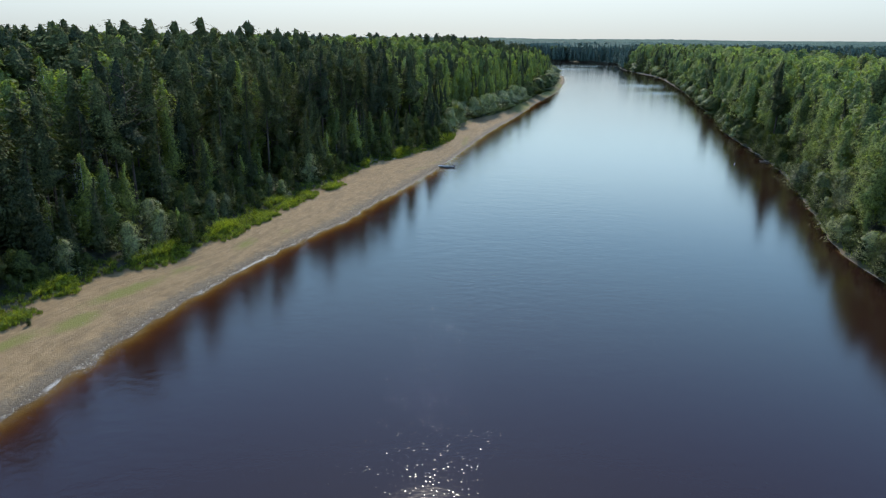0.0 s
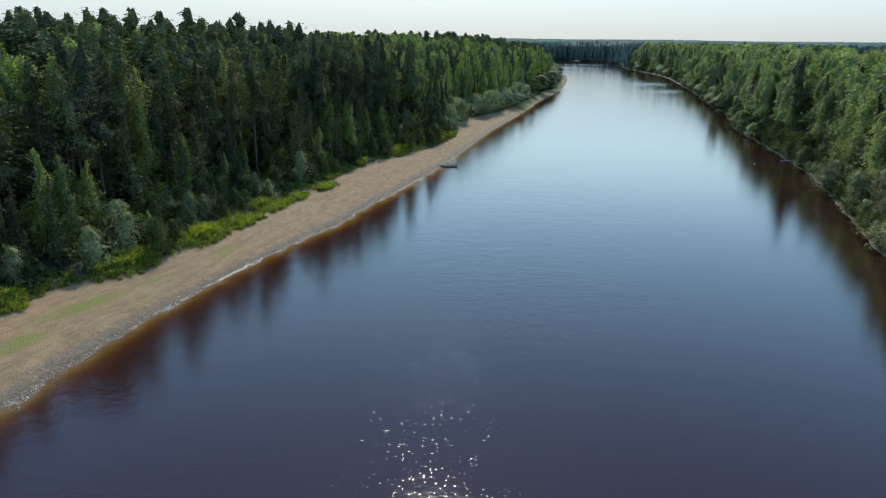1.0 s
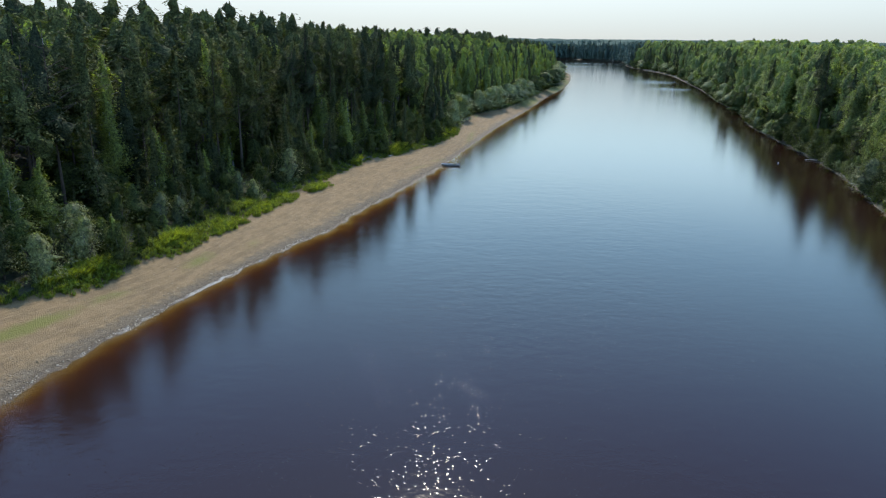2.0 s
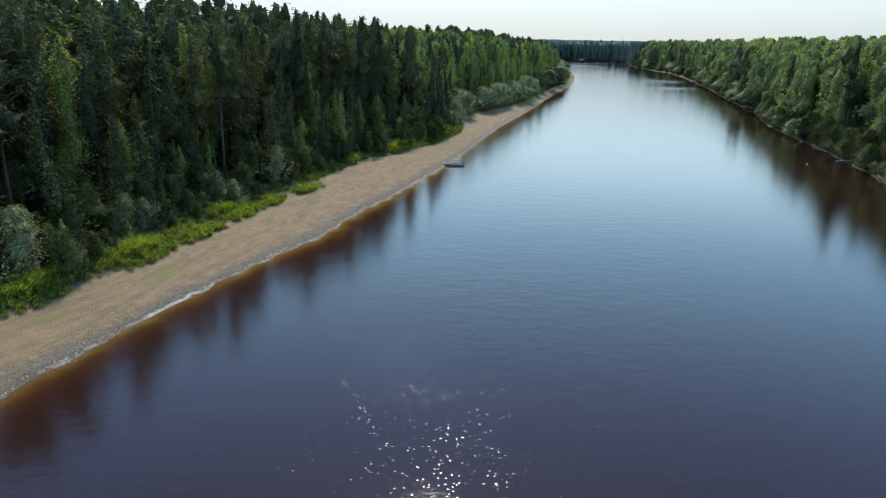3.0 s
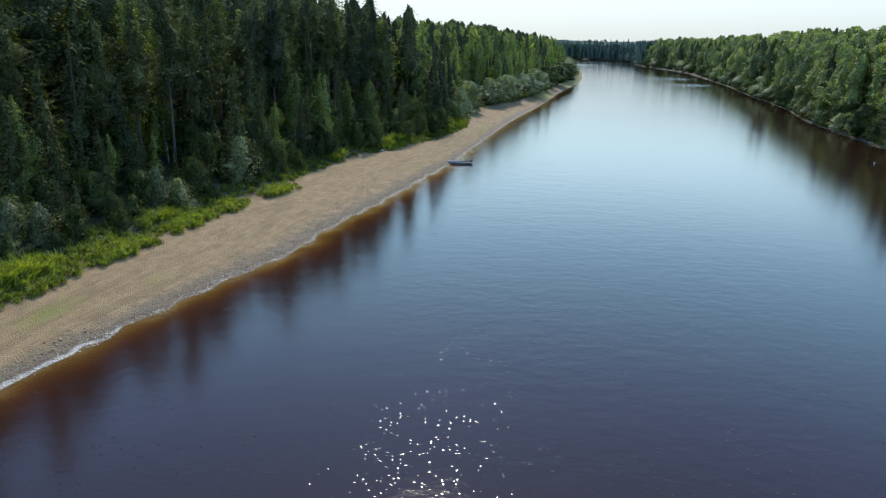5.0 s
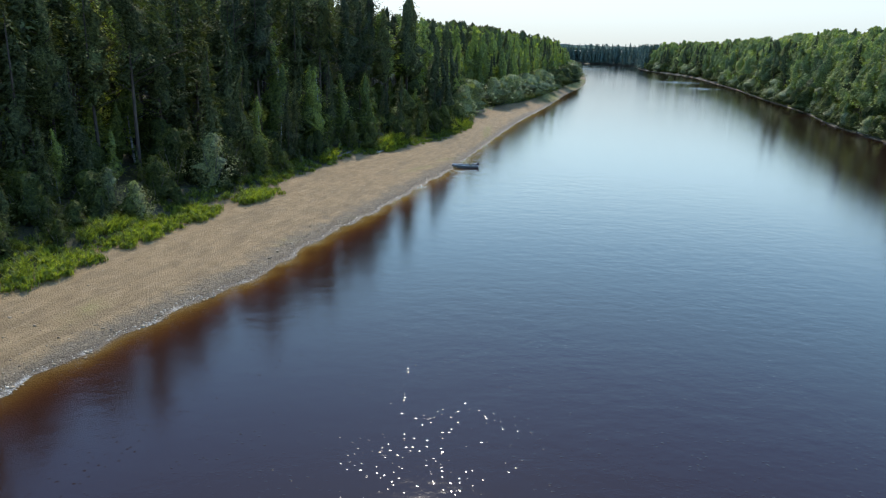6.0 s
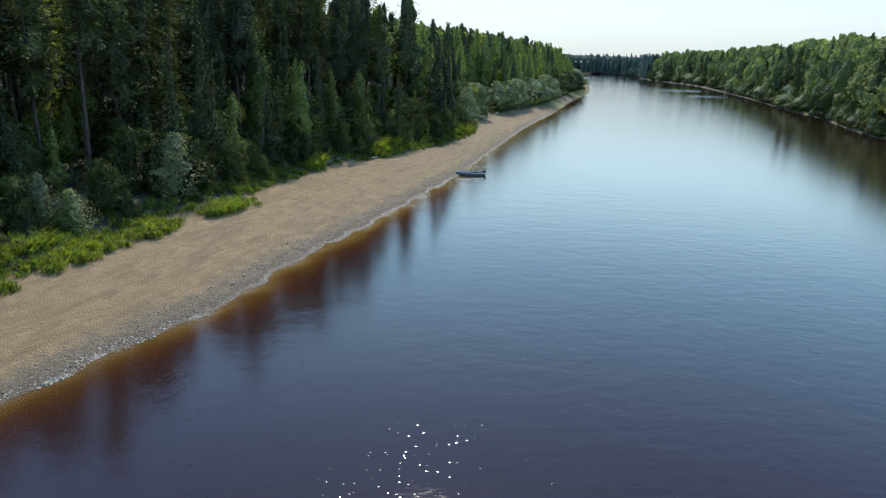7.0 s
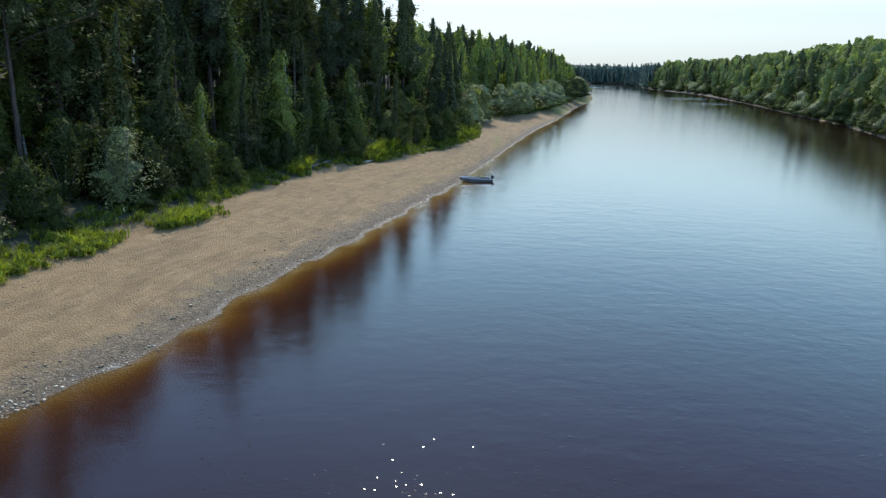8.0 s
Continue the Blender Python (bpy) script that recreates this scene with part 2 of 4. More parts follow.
# ---- the plan: the two banks and the top of the beach ----
def chain(points, step):
    """A smooth line through the plan's points."""
    p = np.array(points, float)
    ends = np.vstack([2 * p[0] - p[1], p, 2 * p[-1] - p[-2]])
    rows = []
    for a, b, c, d in zip(ends, ends[1:], ends[2:], ends[3:]):
        n = max(1, int(np.linalg.norm(c - b) / step))
        s = np.arange(n)[:, None] / n
        rows.append(0.5 * (2 * b + (c - a) * s + (2 * a - 5 * b + 4 * c - d) * s**2 + (3 * b - a - 3 * c + d) * s**3))
    return np.vstack([*rows, p[-1:]])


LEFT_SHORE = [(-60, -300), (-44, -60), (-35, 15), (-31.2, 44), (-29, 57), (-27.3, 66), (-24.3, 77), (-20.9, 87.5), (-17.2, 97),
              (-14.0, 104.4), (-13.2, 109.6), (-9.7, 120.3), (-6.9, 129.5), (-4.2, 139), (-1.4, 148.6), (3.8, 173), (8.5, 193),
              (14, 215), (27.5, 266), (36, 303), (54, 368), (66, 425), (76, 485), (81, 535), (76, 600), (40, 700), (-60, 780), (-700, 860)]
BEACH_TOP = [(-75, -300), (-56, -60), (-48, 15), (-43, 50), (-39.5, 65), (-34.6, 75), (-30.4, 82), (-27.8, 94), (-24.7, 110.5), (-22.4, 117.5),
             (-20.0, 123), (-18.2, 132), (-14.8, 143), (-11, 151), (-4.2, 163), (1.3, 182), (5.2, 221), (16, 243), (30, 290), (53, 379),
             (61, 425), (71, 487), (74, 540), (66, 600), (30, 690), (-66, 770), (-700, 850)]
RIGHT_SHORE = [(62, -300), (54, -60), (50, 30), (51, 82), (58, 108), (69, 143), (75.5, 175), (83.5, 219), (90, 240), (96, 262), (103, 297),
               (112, 335), (122, 378), (132, 430), (143, 487), (149, 540), (150, 600), (157, 678), (172, 745), (168, 805), (140, 845), (60, 880), (-700, 960)]
left_line, top_line, right_line = chain(LEFT_SHORE, 3.0), chain(BEACH_TOP, 4.0), chain(RIGHT_SHORE, 4.0)


def gap_to(line, x, y):
    """Distance of places from a line."""
    best = np.full(x.shape, 1e12)
    for (ax, ay), (bx, by) in zip(line, line[1:]):
        dx, dy = bx - ax, by - ay
        s = np.clip(((x - ax) * dx + (y - ay) * dy) / (dx * dx + dy * dy), 0, 1)
        np.minimum(best, (x - ax - s * dx) ** 2 + (y - ay - s * dy) ** 2, out=best)
    return np.sqrt(best)


def within_ring(ring, x, y):
    inside = np.zeros(x.shape, bool)
    for (ax, ay), (bx, by) in zip(ring, np.roll(ring, -1, 0)):
        if ay != by:
            inside ^= ((ay > y) != (by > y)) & (x < (bx - ax) * (y - ay) / (by - ay) + ax)
    return inside


river_ring = np.vstack([left_line, right_line[::-1]])
wood_ring = np.vstack([top_line, [(-9000, 850), (-9000, -300)]])


def smooth(v, a, b):
    s = np.clip((v - a) / (b - a), 0, 1)
    return s * s * (3 - 2 * s)


def wavy(x, y, size, seed):
    """A soft uneven field about zero, made of a few crossing waves."""
    rng, total = np.random.RandomState(seed), 0
    for k in range(9):
        a, f = rng.uniform(0, 6.28), rng.uniform(0.6, 2.2) / size
        total = total + np.sin((x * math.cos(a) + y * math.sin(a)) * f * 6.28 + rng.uniform(0, 6.28))
    return total / 5.0


def survey(x, y):
    """Height of the ground, place across the beach (0 water, 1 top), distance into the woods and whether it is the right bank."""
    dl, dt, dr = gap_to(left_line, x, y), gap_to(top_line, x, y), gap_to(right_line, x, y)
    wet, wood = within_ring(river_ring, x, y), within_ring(wood_ring, x, y)
    right = ~wet & ~wood & (dr < dl)
    ragged = 0.5 * wavy(x, y, 5, 3) + 0.3 * wavy(x, y, 1.7, 4)
    across = np.where(wood, 1 + dt * 0.35, dl / (dl + dt + 1e-6))
    far = np.minimum(dl, dr)
    hills = 3.0 * wavy(x, y, 900, 7) * smooth(far, 150, 900)
    beach = 1.35 * across**0.9 + 0.09 * ragged * (1.2 - np.clip(across, 0, 1))
    woods = 1.35 + 0.9 * (1 - np.exp(-dt / 2.5)) + 7.0 * smooth(dt, 8, 75) + 2.2 * smooth(dt, 60, 190) * (1 - smooth(y, 160, 420)) + hills + 0.25 * wavy(x, y, 14, 5)
    bank = 0.9 * (1 - np.exp(-dr / 1.4)) + 1.6 * smooth(dr, 2, 25) + hills + 0.12 * ragged
    bed = -np.minimum(np.minimum(dl * 0.095, dr * 0.9), 3.0) + 0.09 * ragged * np.exp(-dl / 4)
    z = np.where(wet, bed, np.where(right, bank, np.where(wood, woods, beach)))
    across = np.where(wet, 0.0, np.where(right, 0.95 + dr * 0.9, across))
    inland = np.where(wood, dt, np.where(right, dr, -1.0))
    return z, across, inland, right


def mesh_of(name, verts, quads, mats, index=None, smooth_shade=False):
    me = bpy.data.meshes.new(name)
    me.vertices.add(len(verts))
    me.vertices.foreach_set("co", np.asarray(verts, np.float32).ravel())
    n = len(quads)
    me.loops.add(4 * n)
    me.loops.foreach_set("vertex_index", np.asarray(quads, np.int32).ravel())
    me.polygons.add(n)
    me.polygons.foreach_set("loop_start", np.arange(n, dtype=np.int32) * 4)
    for mat in mats:
        me.materials.append(mat)
    if index is not None:
        me.polygons.foreach_set("material_index", np.asarray(index, np.int32))
    me.polygons.foreach_set("use_smooth", np.full(n, smooth_shade))
    me.update(calc_edges=True)
    return me


def carry(me, name, values):
    a = me.attributes.new(name, "FLOAT", "POINT")
    a.data.foreach_set("value", np.asarray(values, np.float32))


def sheet(xs, ys):
    gx, gy = np.meshgrid(xs, ys)
    n, k = len(xs), np.arange((len(ys) - 1) * len(xs)).reshape(-1, len(xs))[:, :-1].ravel()
    return gx.ravel(), gy.ravel(), np.stack([k, k + 1, k + 1 + n, k + n], 1)


def axis(*pieces):
    return np.unique(np.round(np.concatenate([np.arange(a, b, s) for a, b, s in pieces]), 3))


# ground: one sheet from the river bed to the horizon
gx, gy, quads = sheet(axis((-4800, -800, 250), (-800, -200, 40), (-200, -50, 5), (-50, 30, 0.9), (30, 170, 2.0), (170, 400, 12), (400, 4900, 250)),
                      axis((-600, 30, 30), (30, 200, 1.0), (200, 600, 3.6), (600, 1000, 10), (1000, 4900, 150)))
gz, ga, gi, gr = survey(gx, gy)
PATCHES = [(-37.2, 55.5, 1.0, 3.2, 1), (-34.3, 60.8, 1.3, 3.6, 1), (-33.0, 69.0, 1.2, 6, 1), (-29.8, 76, 1.0, 3.5, 0.7), (-25.6, 87, 1.2, 4, 0.8), (-22, 94, 1.2, 4, 0.5), (-14.6, 110.5, 1.6, 4, 0.4), (-10.6, 119, 1.4, 4, 0.4), (-6.0, 144, 1.0, 7, 0.55), (-2.3, 153, 1.0, 5, 0.55), (4.6, 185, 1.0, 14, 0.7), (28, 278, 3.4, 26, 1), (49, 358, 4.5, 45, 1), (62, 412, 3.5, 28, 1)]
gg = np.zeros_like(gx)
for px, py, wide, long, full in PATCHES:
    k = np.argmin(((top_line - (px, py)) ** 2).sum(1))
    d = top_line[min(k + 1, len(top_line) - 1)] - top_line[k - 1]
    d = d / np.linalg.norm(d)
    u, v = (gx - px) * d[0] + (gy - py) * d[1], (gx - px) * -d[1] + (gy - py) * d[0]
    gg = np.maximum(gg, full * np.exp(-((u / long) ** 2) - (v / wide) ** 2))
me = mesh_of("ground", np.stack([gx, gy, gz], 1), quads, [ground_mat], smooth_shade=True)
carry(me, "across", ga), carry(me, "green", gg), carry(me, "low", gz)
tagged(new("ground", me), "sandy gravel beach rising to a dark forest floor", "ground", kind="structure")

# water
wx, wy, quads = sheet(axis((-700, -80, 40), (-80, -34, 4), (-34, 40, 1.2), (40, 180, 4), (180, 260, 20)),
                      axis((-300, 30, 20), (30, 200, 1.3), (200, 600, 5.0), (600, 1001, 12)))
wz, _, _, _ = survey(wx, wy)
me = mesh_of("water", np.stack([wx, wy, np.zeros_like(wx)], 1), quads, [water_mat], smooth_shade=True)
carry(me, "depth", np.maximum(-wz, 0))
riffle = sum(np.exp(-(((wx - px) / wide) ** 2) - ((wy - py) / long) ** 2) for px, py, wide, long in ((100, 655, 24, 16), (146, 725, 30, 18), (118, 430, 12, 12), (108, 372, 9, 8)))
carry(me, "riffle", np.minimum(riffle, 1.0))
carry(me, "open_water", 0.28 + 0.72 * smooth(gap_to(right_line, wx, wy), 8, 50))
carry(me, "breeze", 0.44 + 0.56 * np.exp(-(((wy - 68) / 22) ** 2) - ((wx + 2) / 40) ** 2))
tagged(new("water", me), "calm peat-brown river with light ripples mirroring the sky", "river", kind="structure")

# ---- plants ----
def tube(points, radii, sides):
    p, v, q = np.array(points, float), [], []
    for i, (c, r) in enumerate(zip(p, radii)):
        d = p[min(i + 1, len(p) - 1)] - p[max(i - 1, 0)]
        d = d / np.linalg.norm(d)
        a = np.cross(d, (0.3, 1, 0.2))
        a /= np.linalg.norm(a)
        b = np.cross(d, a)
        for k in range(sides):
            w = 6.2832 * k / sides
            v.append(c + r * (math.cos(w) * a + math.sin(w) * b))
    for i in range(len(p) - 1):
        for k in range(sides):
            m = (k + 1) % sides
            q.append((i * sides + k, i * sides + m, (i + 1) * sides + m, (i + 1) * sides + k))
    return np.array(v), np.array(q)


def joined(pieces):
    vs, qs, n = [], [], 0
    for v, q in pieces:
        vs.append(v), qs.append(q + n)
        n += len(v)
    return np.vstack(vs), np.vstack(qs)


def unit(v):
    return v / (np.linalg.norm(v, axis=-1, keepdims=True) + 1e-9)


def cards(centre, normal, wide, long, rng, grain=None):
    """Small leaf sprays: bent four-cornered pieces at the centres, each facing its normal."""
    n = len(centre)
    normal = unit(normal)
    t = unit(np.cross(normal, rng.normal(size=(n, 3))) if grain is None else grain - normal * (grain * normal).sum(1, keepdims=True))
    b = np.cross(normal, t)
    w, l = (wide * rng.uniform(0.6, 1.3, n))[:, None], (long * rng.uniform(0.6, 1.3, n))[:, None]
    lift = normal * l * 0.18
    v = np.stack([centre - t * l, centre - b * w + lift, centre + t * l, centre + b * w + lift * rng.uniform(-1, 1, (n, 1))], 1)
    return v.reshape(-1, 3), np.arange(4 * n).reshape(-1, 4)


def crown_of(rng, h, low, reach, lobes, lobe_size, base, grade, count, wide, long, flat_up, hang=None, squash=0.8):
    """A crown round the trunk's axis: reach(u) gives its radius at the height share u. Lobes swell it here and there;
    a close inner mass carries leaf sprays all over its outside. hang: how far the sprays droop outwards."""
    at_turn, at_u = rng.uniform(0, 6.2832, lobes), rng.uniform(low, 1.0, lobes)

    def radius(turn, u):
        r = reach(u)
        side = np.abs((turn[:, None] - at_turn + 3.1416) % 6.2832 - 3.1416) * r[:, None]
        near = np.exp(-((side / (lobe_size * h)) ** 2) - ((u[:, None] - at_u) / (squash * lobe_size)) ** 2)
        return r * (base + (1.18 - base) * near.max(1)) * (1 + 0.16 * np.cos(turn - lean_to + 4 * u) + 0.08 * np.cos(3 * turn + 9 * u))

    lean_to, bend = rng.uniform(0, 6.28), rng.normal(size=2) * 0.022 * h

    def axis_at(u):
        return np.stack([bend[0] * np.sin(5 * u), bend[1] * np.sin(6.5 * u), u * h], 1)

    rings, around = ((8, 7), (10, 9), (13, 11), (15, 12))[grade]
    us, turns = np.meshgrid(np.linspace(low, 0.985, rings), np.arange(around) * 6.2832 / around, indexing="ij")
    turns = turns + (np.arange(rings)[:, None] % 2) * 3.1416 / around
    tu, tt = us.ravel(), turns.ravel()
    k = radius(tt, tu) * (1.0 if hang is None else 0.82) * (0.84, 0.76, 0.64, 0.50)[grade] * rng.uniform(0.70, 1.2, len(tu))
    k[:around] *= 0.35
    v = np.stack([k * np.cos(tt), k * np.sin(tt), rng.normal(size=len(tu)) * 0.012 * h], 1) + axis_at(tu)
    i, j = np.meshgrid(np.arange(rings - 1), np.arange(around), indexing="ij")
    a, b = (i * around + j).ravel(), (i * around + (j + 1) % around).ravel()
    core = (v, np.stack([a, b, b + around, a + around], 1))
    u = rng.uniform(low, 1.0, count * 5)
    weight = reach(u)
    u = u[rng.uniform(size=len(u)) < weight / weight.max() + 0.06][:count]
    turn = rng.uniform(0, 6.2832, len(u))
    r = radius(turn, u) * (rng.uniform(0.66, 1.02, len(u)) + rng.exponential(0.09, len(u)))
    out = np.stack([np.cos(turn), np.sin(turn), np.zeros(len(u))], 1)
    c = out * r[:, None] + axis_at(u)
    if hang is not None:
        c[:, 2] -= hang * r
    n = out * 0.9 + (0, 0, flat_up) + rng.normal(size=(len(u), 3)) * 0.42
    grain = None if hang is None else out + (0, 0, -0.4) + rng.normal(size=(len(u), 3)) * 0.35
    tip = cards(np.array([(0, 0, h * 0.985)] * 4), rng.normal(size=(4, 3)) * (1, 1, 0.1), wide * 0.7, 0.022 * h, rng, np.array([(0, 0, 1.0)] * 4))
    return joined([core, cards(c, n, wide, long, rng, grain), tip])


def grade_of(detail):
    return 3 if detail > 0.5 else 2 if detail > 0.3 else 1 if detail > 0.1 else 0


def stem_of(rng, h, thick, grade, lean=0.25):
    sway = rng.normal(size=2) * lean
    line = [(sway[0] * math.sin(3 * u), sway[1] * math.sin(2.4 * u), u * h * 0.96) for u in np.linspace(0, 1, 6)]
    return tube(line, thick * np.linspace(1, 0.12, 6), (3, 3, 4, 6)[grade])


def limbs_of(rng, h, low, reach, many, thick):
    """Limbs from the stem out into the crown."""
    made = []
    for u in np.linspace(low, 0.9, many):
        a, r = rng.uniform(0, 6.28), 0.8 * float(reach(np.array([u]))[0])
        made.append(tube([(0, 0, u * h - 0.35 * r), (0.5 * r * math.cos(a), 0.5 * r * math.sin(a), u * h - 0.1 * r), (r * math.cos(a), r * math.sin(a), u * h + 0.1 * r)], (thick, 0.7 * thick, 0.3 * thick), 3))
    return made


def pine(seed, h=22.0, detail=1.0, high=0.0):
    rng, g = np.random.RandomState(seed), grade_of(detail)
    low = max(high, rng.uniform(0.30, 0.42))

    def reach(u):
        s = np.clip((u - low) / (1 - low), 0, 1)
        return h * 0.200 * np.minimum(1, s / 0.14 + 0.3) * (1 - 0.95 * np.clip((s - 0.2) / 0.8, 0, 1) ** 1.9)

    wood = [stem_of(rng, h, 0.21, g)] + (limbs_of(rng, h, low, reach, 14, 0.06) if g == 3 else [])
    return joined(wood), crown_of(rng, h, low, reach, 30, 0.075, 0.24, g, (110, 330, 1000, 2900)[g], (0.32, 0.21, 0.14, 0.085)[g], (0.44, 0.34, 0.25, 0.18)[g], 2.0, -0.08, 0.36)


def spruce(seed, h=15.0, detail=1.0, high=0.0):
    rng, g = np.random.RandomState(seed), grade_of(detail)
    low, tiers, turn = max(high, rng.uniform(0.03, 0.09)), rng.uniform(9, 12), rng.uniform()

    def reach(u):
        s = np.clip((u - low) / (1 - low), 0, 1)
        return h * 0.235 * (1 - s) ** 0.85 * (1.0 - 0.45 * ((s * tiers + turn) % 1.0)) * np.minimum(1, s / 0.05 + 0.5) + 0.012 * h * (1 - s)

    return stem_of(rng, h, 0.16, g, 0.06), crown_of(rng, h, low, reach, 40, 0.07, 0.42, g, (110, 330, 1000, 2500)[g], (0.25, 0.18, 0.12, 0.075)[g], (0.44, 0.34, 0.26, 0.19)[g], 1.6, 0.2, 0.35)


def birch(seed, h=16.0, detail=1.0, high=0.0):
    rng, g = np.random.RandomState(seed), grade_of(detail)
    low, full = max(high, rng.uniform(0.08, 0.18)), rng.uniform(1.5, 2.3)

    def reach(u):
        s = np.clip((u - low) / (1 - low), 0, 1)
        return h * 0.195 * np.minimum(1, s / 0.25 + 0.3) ** 0.8 * (1 - 0.95 * s**full)

    wood = [stem_of(rng, h, 0.10, g, 0.3)] + (limbs_of(rng, h, low, reach, 12, 0.03) if g == 3 else [])
    return joined(wood), crown_of(rng, h, low, reach, 20, 0.080, 0.26, g, (110, 330, 1000, 2600)[g], (0.30, 0.21, 0.13, 0.080)[g], (0.42, 0.30, 0.20, 0.13)[g], 1.1)


def aspen(seed, h=18.0, detail=1.0, high=0.0):
    rng, g = np.random.RandomState(seed), grade_of(detail)
    low, squat = max(high, rng.uniform(0.14, 0.24)), rng.uniform(1.7, 2.6)

    def reach(u):
        s = np.clip((u - low) / (1 - low), 0, 1)
        return h * 0.195 * np.minimum(1, s / 0.25 + 0.25) ** 0.7 * np.sqrt(np.maximum(0.004, 1 - np.clip((s - 0.25) / 0.75, 0, 1) ** squat))

    wood = [stem_of(rng, h, 0.14, g, 0.3)] + (limbs_of(rng, h, low, reach, 14, 0.05) if g == 3 else [])
    return joined(wood), crown_of(rng, h, low, reach, 20, 0.090, 0.42, g, (120, 380, 1200, 3000)[g], (0.34, 0.25, 0.15, 0.10)[g], (0.45, 0.33, 0.22, 0.15)[g], 1.3)


def willow(seed, h=5.0, detail=1.0, high=0.0):
    rng, g = np.random.RandomState(seed), grade_of(detail)

    def reach(u):
        return h * 0.56 * np.minimum(1, u / 0.3 + 0.35) ** 0.7 * np.sqrt(np.maximum(0.01, 1 - u**2.0))

    wood = []
    for a in np.arange(7 if g > 1 else 2) * 0.9:
        tip = np.array((0.28 * h * math.cos(a), 0.28 * h * math.sin(a), h * rng.uniform(0.5, 0.8)))
        wood.append(tube([(0.03 * h * math.cos(a), 0.03 * h * math.sin(a), 0), tip * (0.5, 0.5, 0.55), tip], (0.05, 0.035, 0.012), 4))
    return joined(wood), crown_of(rng, h, 0.04, reach, 18, 0.16, 0.45, g, (150, 320, 700, 1700)[g], (0.15, 0.11, 0.080, 0.048)[g], (0.22, 0.17, 0.13, 0.095)[g], 1.3)


KINDS = {
    "pine_tree": (pine, pine_bark, pine_leaf, 22.0),
    "spruce_tree": (spruce, pine_bark, spruce_leaf, 15.0),
    "birch_tree": (birch, birch_bark, birch_leaf, 16.0),
    "aspen_tree": (aspen, grey_bark, aspen_leaf, 18.0),
    "far_spruce": (spruce, pine_bark, hazed_leaf, 15.0),
    "willow_bush": (willow, grey_bark, willow_leaf, 5.0),
    "alder_bush": (willow, grey_bark, bush_leaf, 5.0),
}
LABELS = {
    ("pine_tree", 0): "tall dark green pine with bare reddish trunk above beach",
    ("spruce_tree", 0): "dark conical spruce at the forest edge above the beach",
    ("birch_tree", 0): "light green birch with pale trunk above the beach",
    ("aspen_tree", 0): "round-crowned green aspen behind the top of the beach",
    ("aspen_tree", 1): "broad round-crowned leafy tree on the steep wooded bank",
    ("willow_bush", 0): "silvery grey-green willow bush at the top of the beach",
    ("alder_bush", 0): "green leafy alder bush at the top of the beach",
    ("pine_tree", 1): "dark pine standing over leafy woods on the steep bank",
    ("spruce_tree", 1): "dark pointed spruce among leafy trees on the steep bank",
    ("birch_tree", 1): "fresh green leafy tree on the steep wooded bank",
    ("willow_bush", 1): "grey-green willow bush overhanging water on the steep bank",
    ("alder_bush", 1): "green leafy bush overhanging water on the steep bank",
}
PLURALS = {"pine_tree": "pines", "spruce_tree": "spruces", "birch_tree": "birches", "aspen_tree": "aspens", "willow_bush": "willows", "alder_bush": "alders"}
protos = {}


def plant(kind, variant, x, y, z, height, turn, wide=1.0, side=0):
    """One standing tree or bush: an Empty with its trunk and its crown."""
    make, bark, leaf, own = KINDS[kind]
    k = height / own
    m = pose(x, y, z - 0.05, 0, 0, turn) @ Matrix.Diagonal((k * wide, k * wide, k, 1))
    key = (kind, variant)
    if key not in protos:
        (wv, wq), (lv, lq) = make(100 + variant * 7)
        protos[key] = (mesh_of(kind + "_trunk", wv, wq, [bark], smooth_shade=True), mesh_of(kind + "_crown", lv, lq, [leaf], smooth_shade=True))
    top = new(kind)
    top.empty_display_size = 0.2
    top.matrix_world = m
    for name, data in zip(("branch_frame" if "bush" in kind else "trunk", "crown"), protos[key]):
        new(name, data).parent = top
    group = ("beach side " if side == 0 else "steep bank ") + PLURALS[kind]
    return tagged(top, LABELS[kind, side], "bush" if "bush" in kind else "tree", group)


def scatter(x0, x1, y0, y1, gap, seed):
    rng = np.random.RandomState(seed)
    sx, sy = np.meshgrid(np.arange(x0, x1, gap), np.arange(y0, y1, gap))
    sx = sx + (np.arange(sx.shape[0])[:, None] % 2) * gap / 2
    return (sx + rng.uniform(-0.42, 0.42, sx.shape) * gap).ravel(), (sy + rng.uniform(-0.42, 0.42, sy.shape) * gap).ravel()


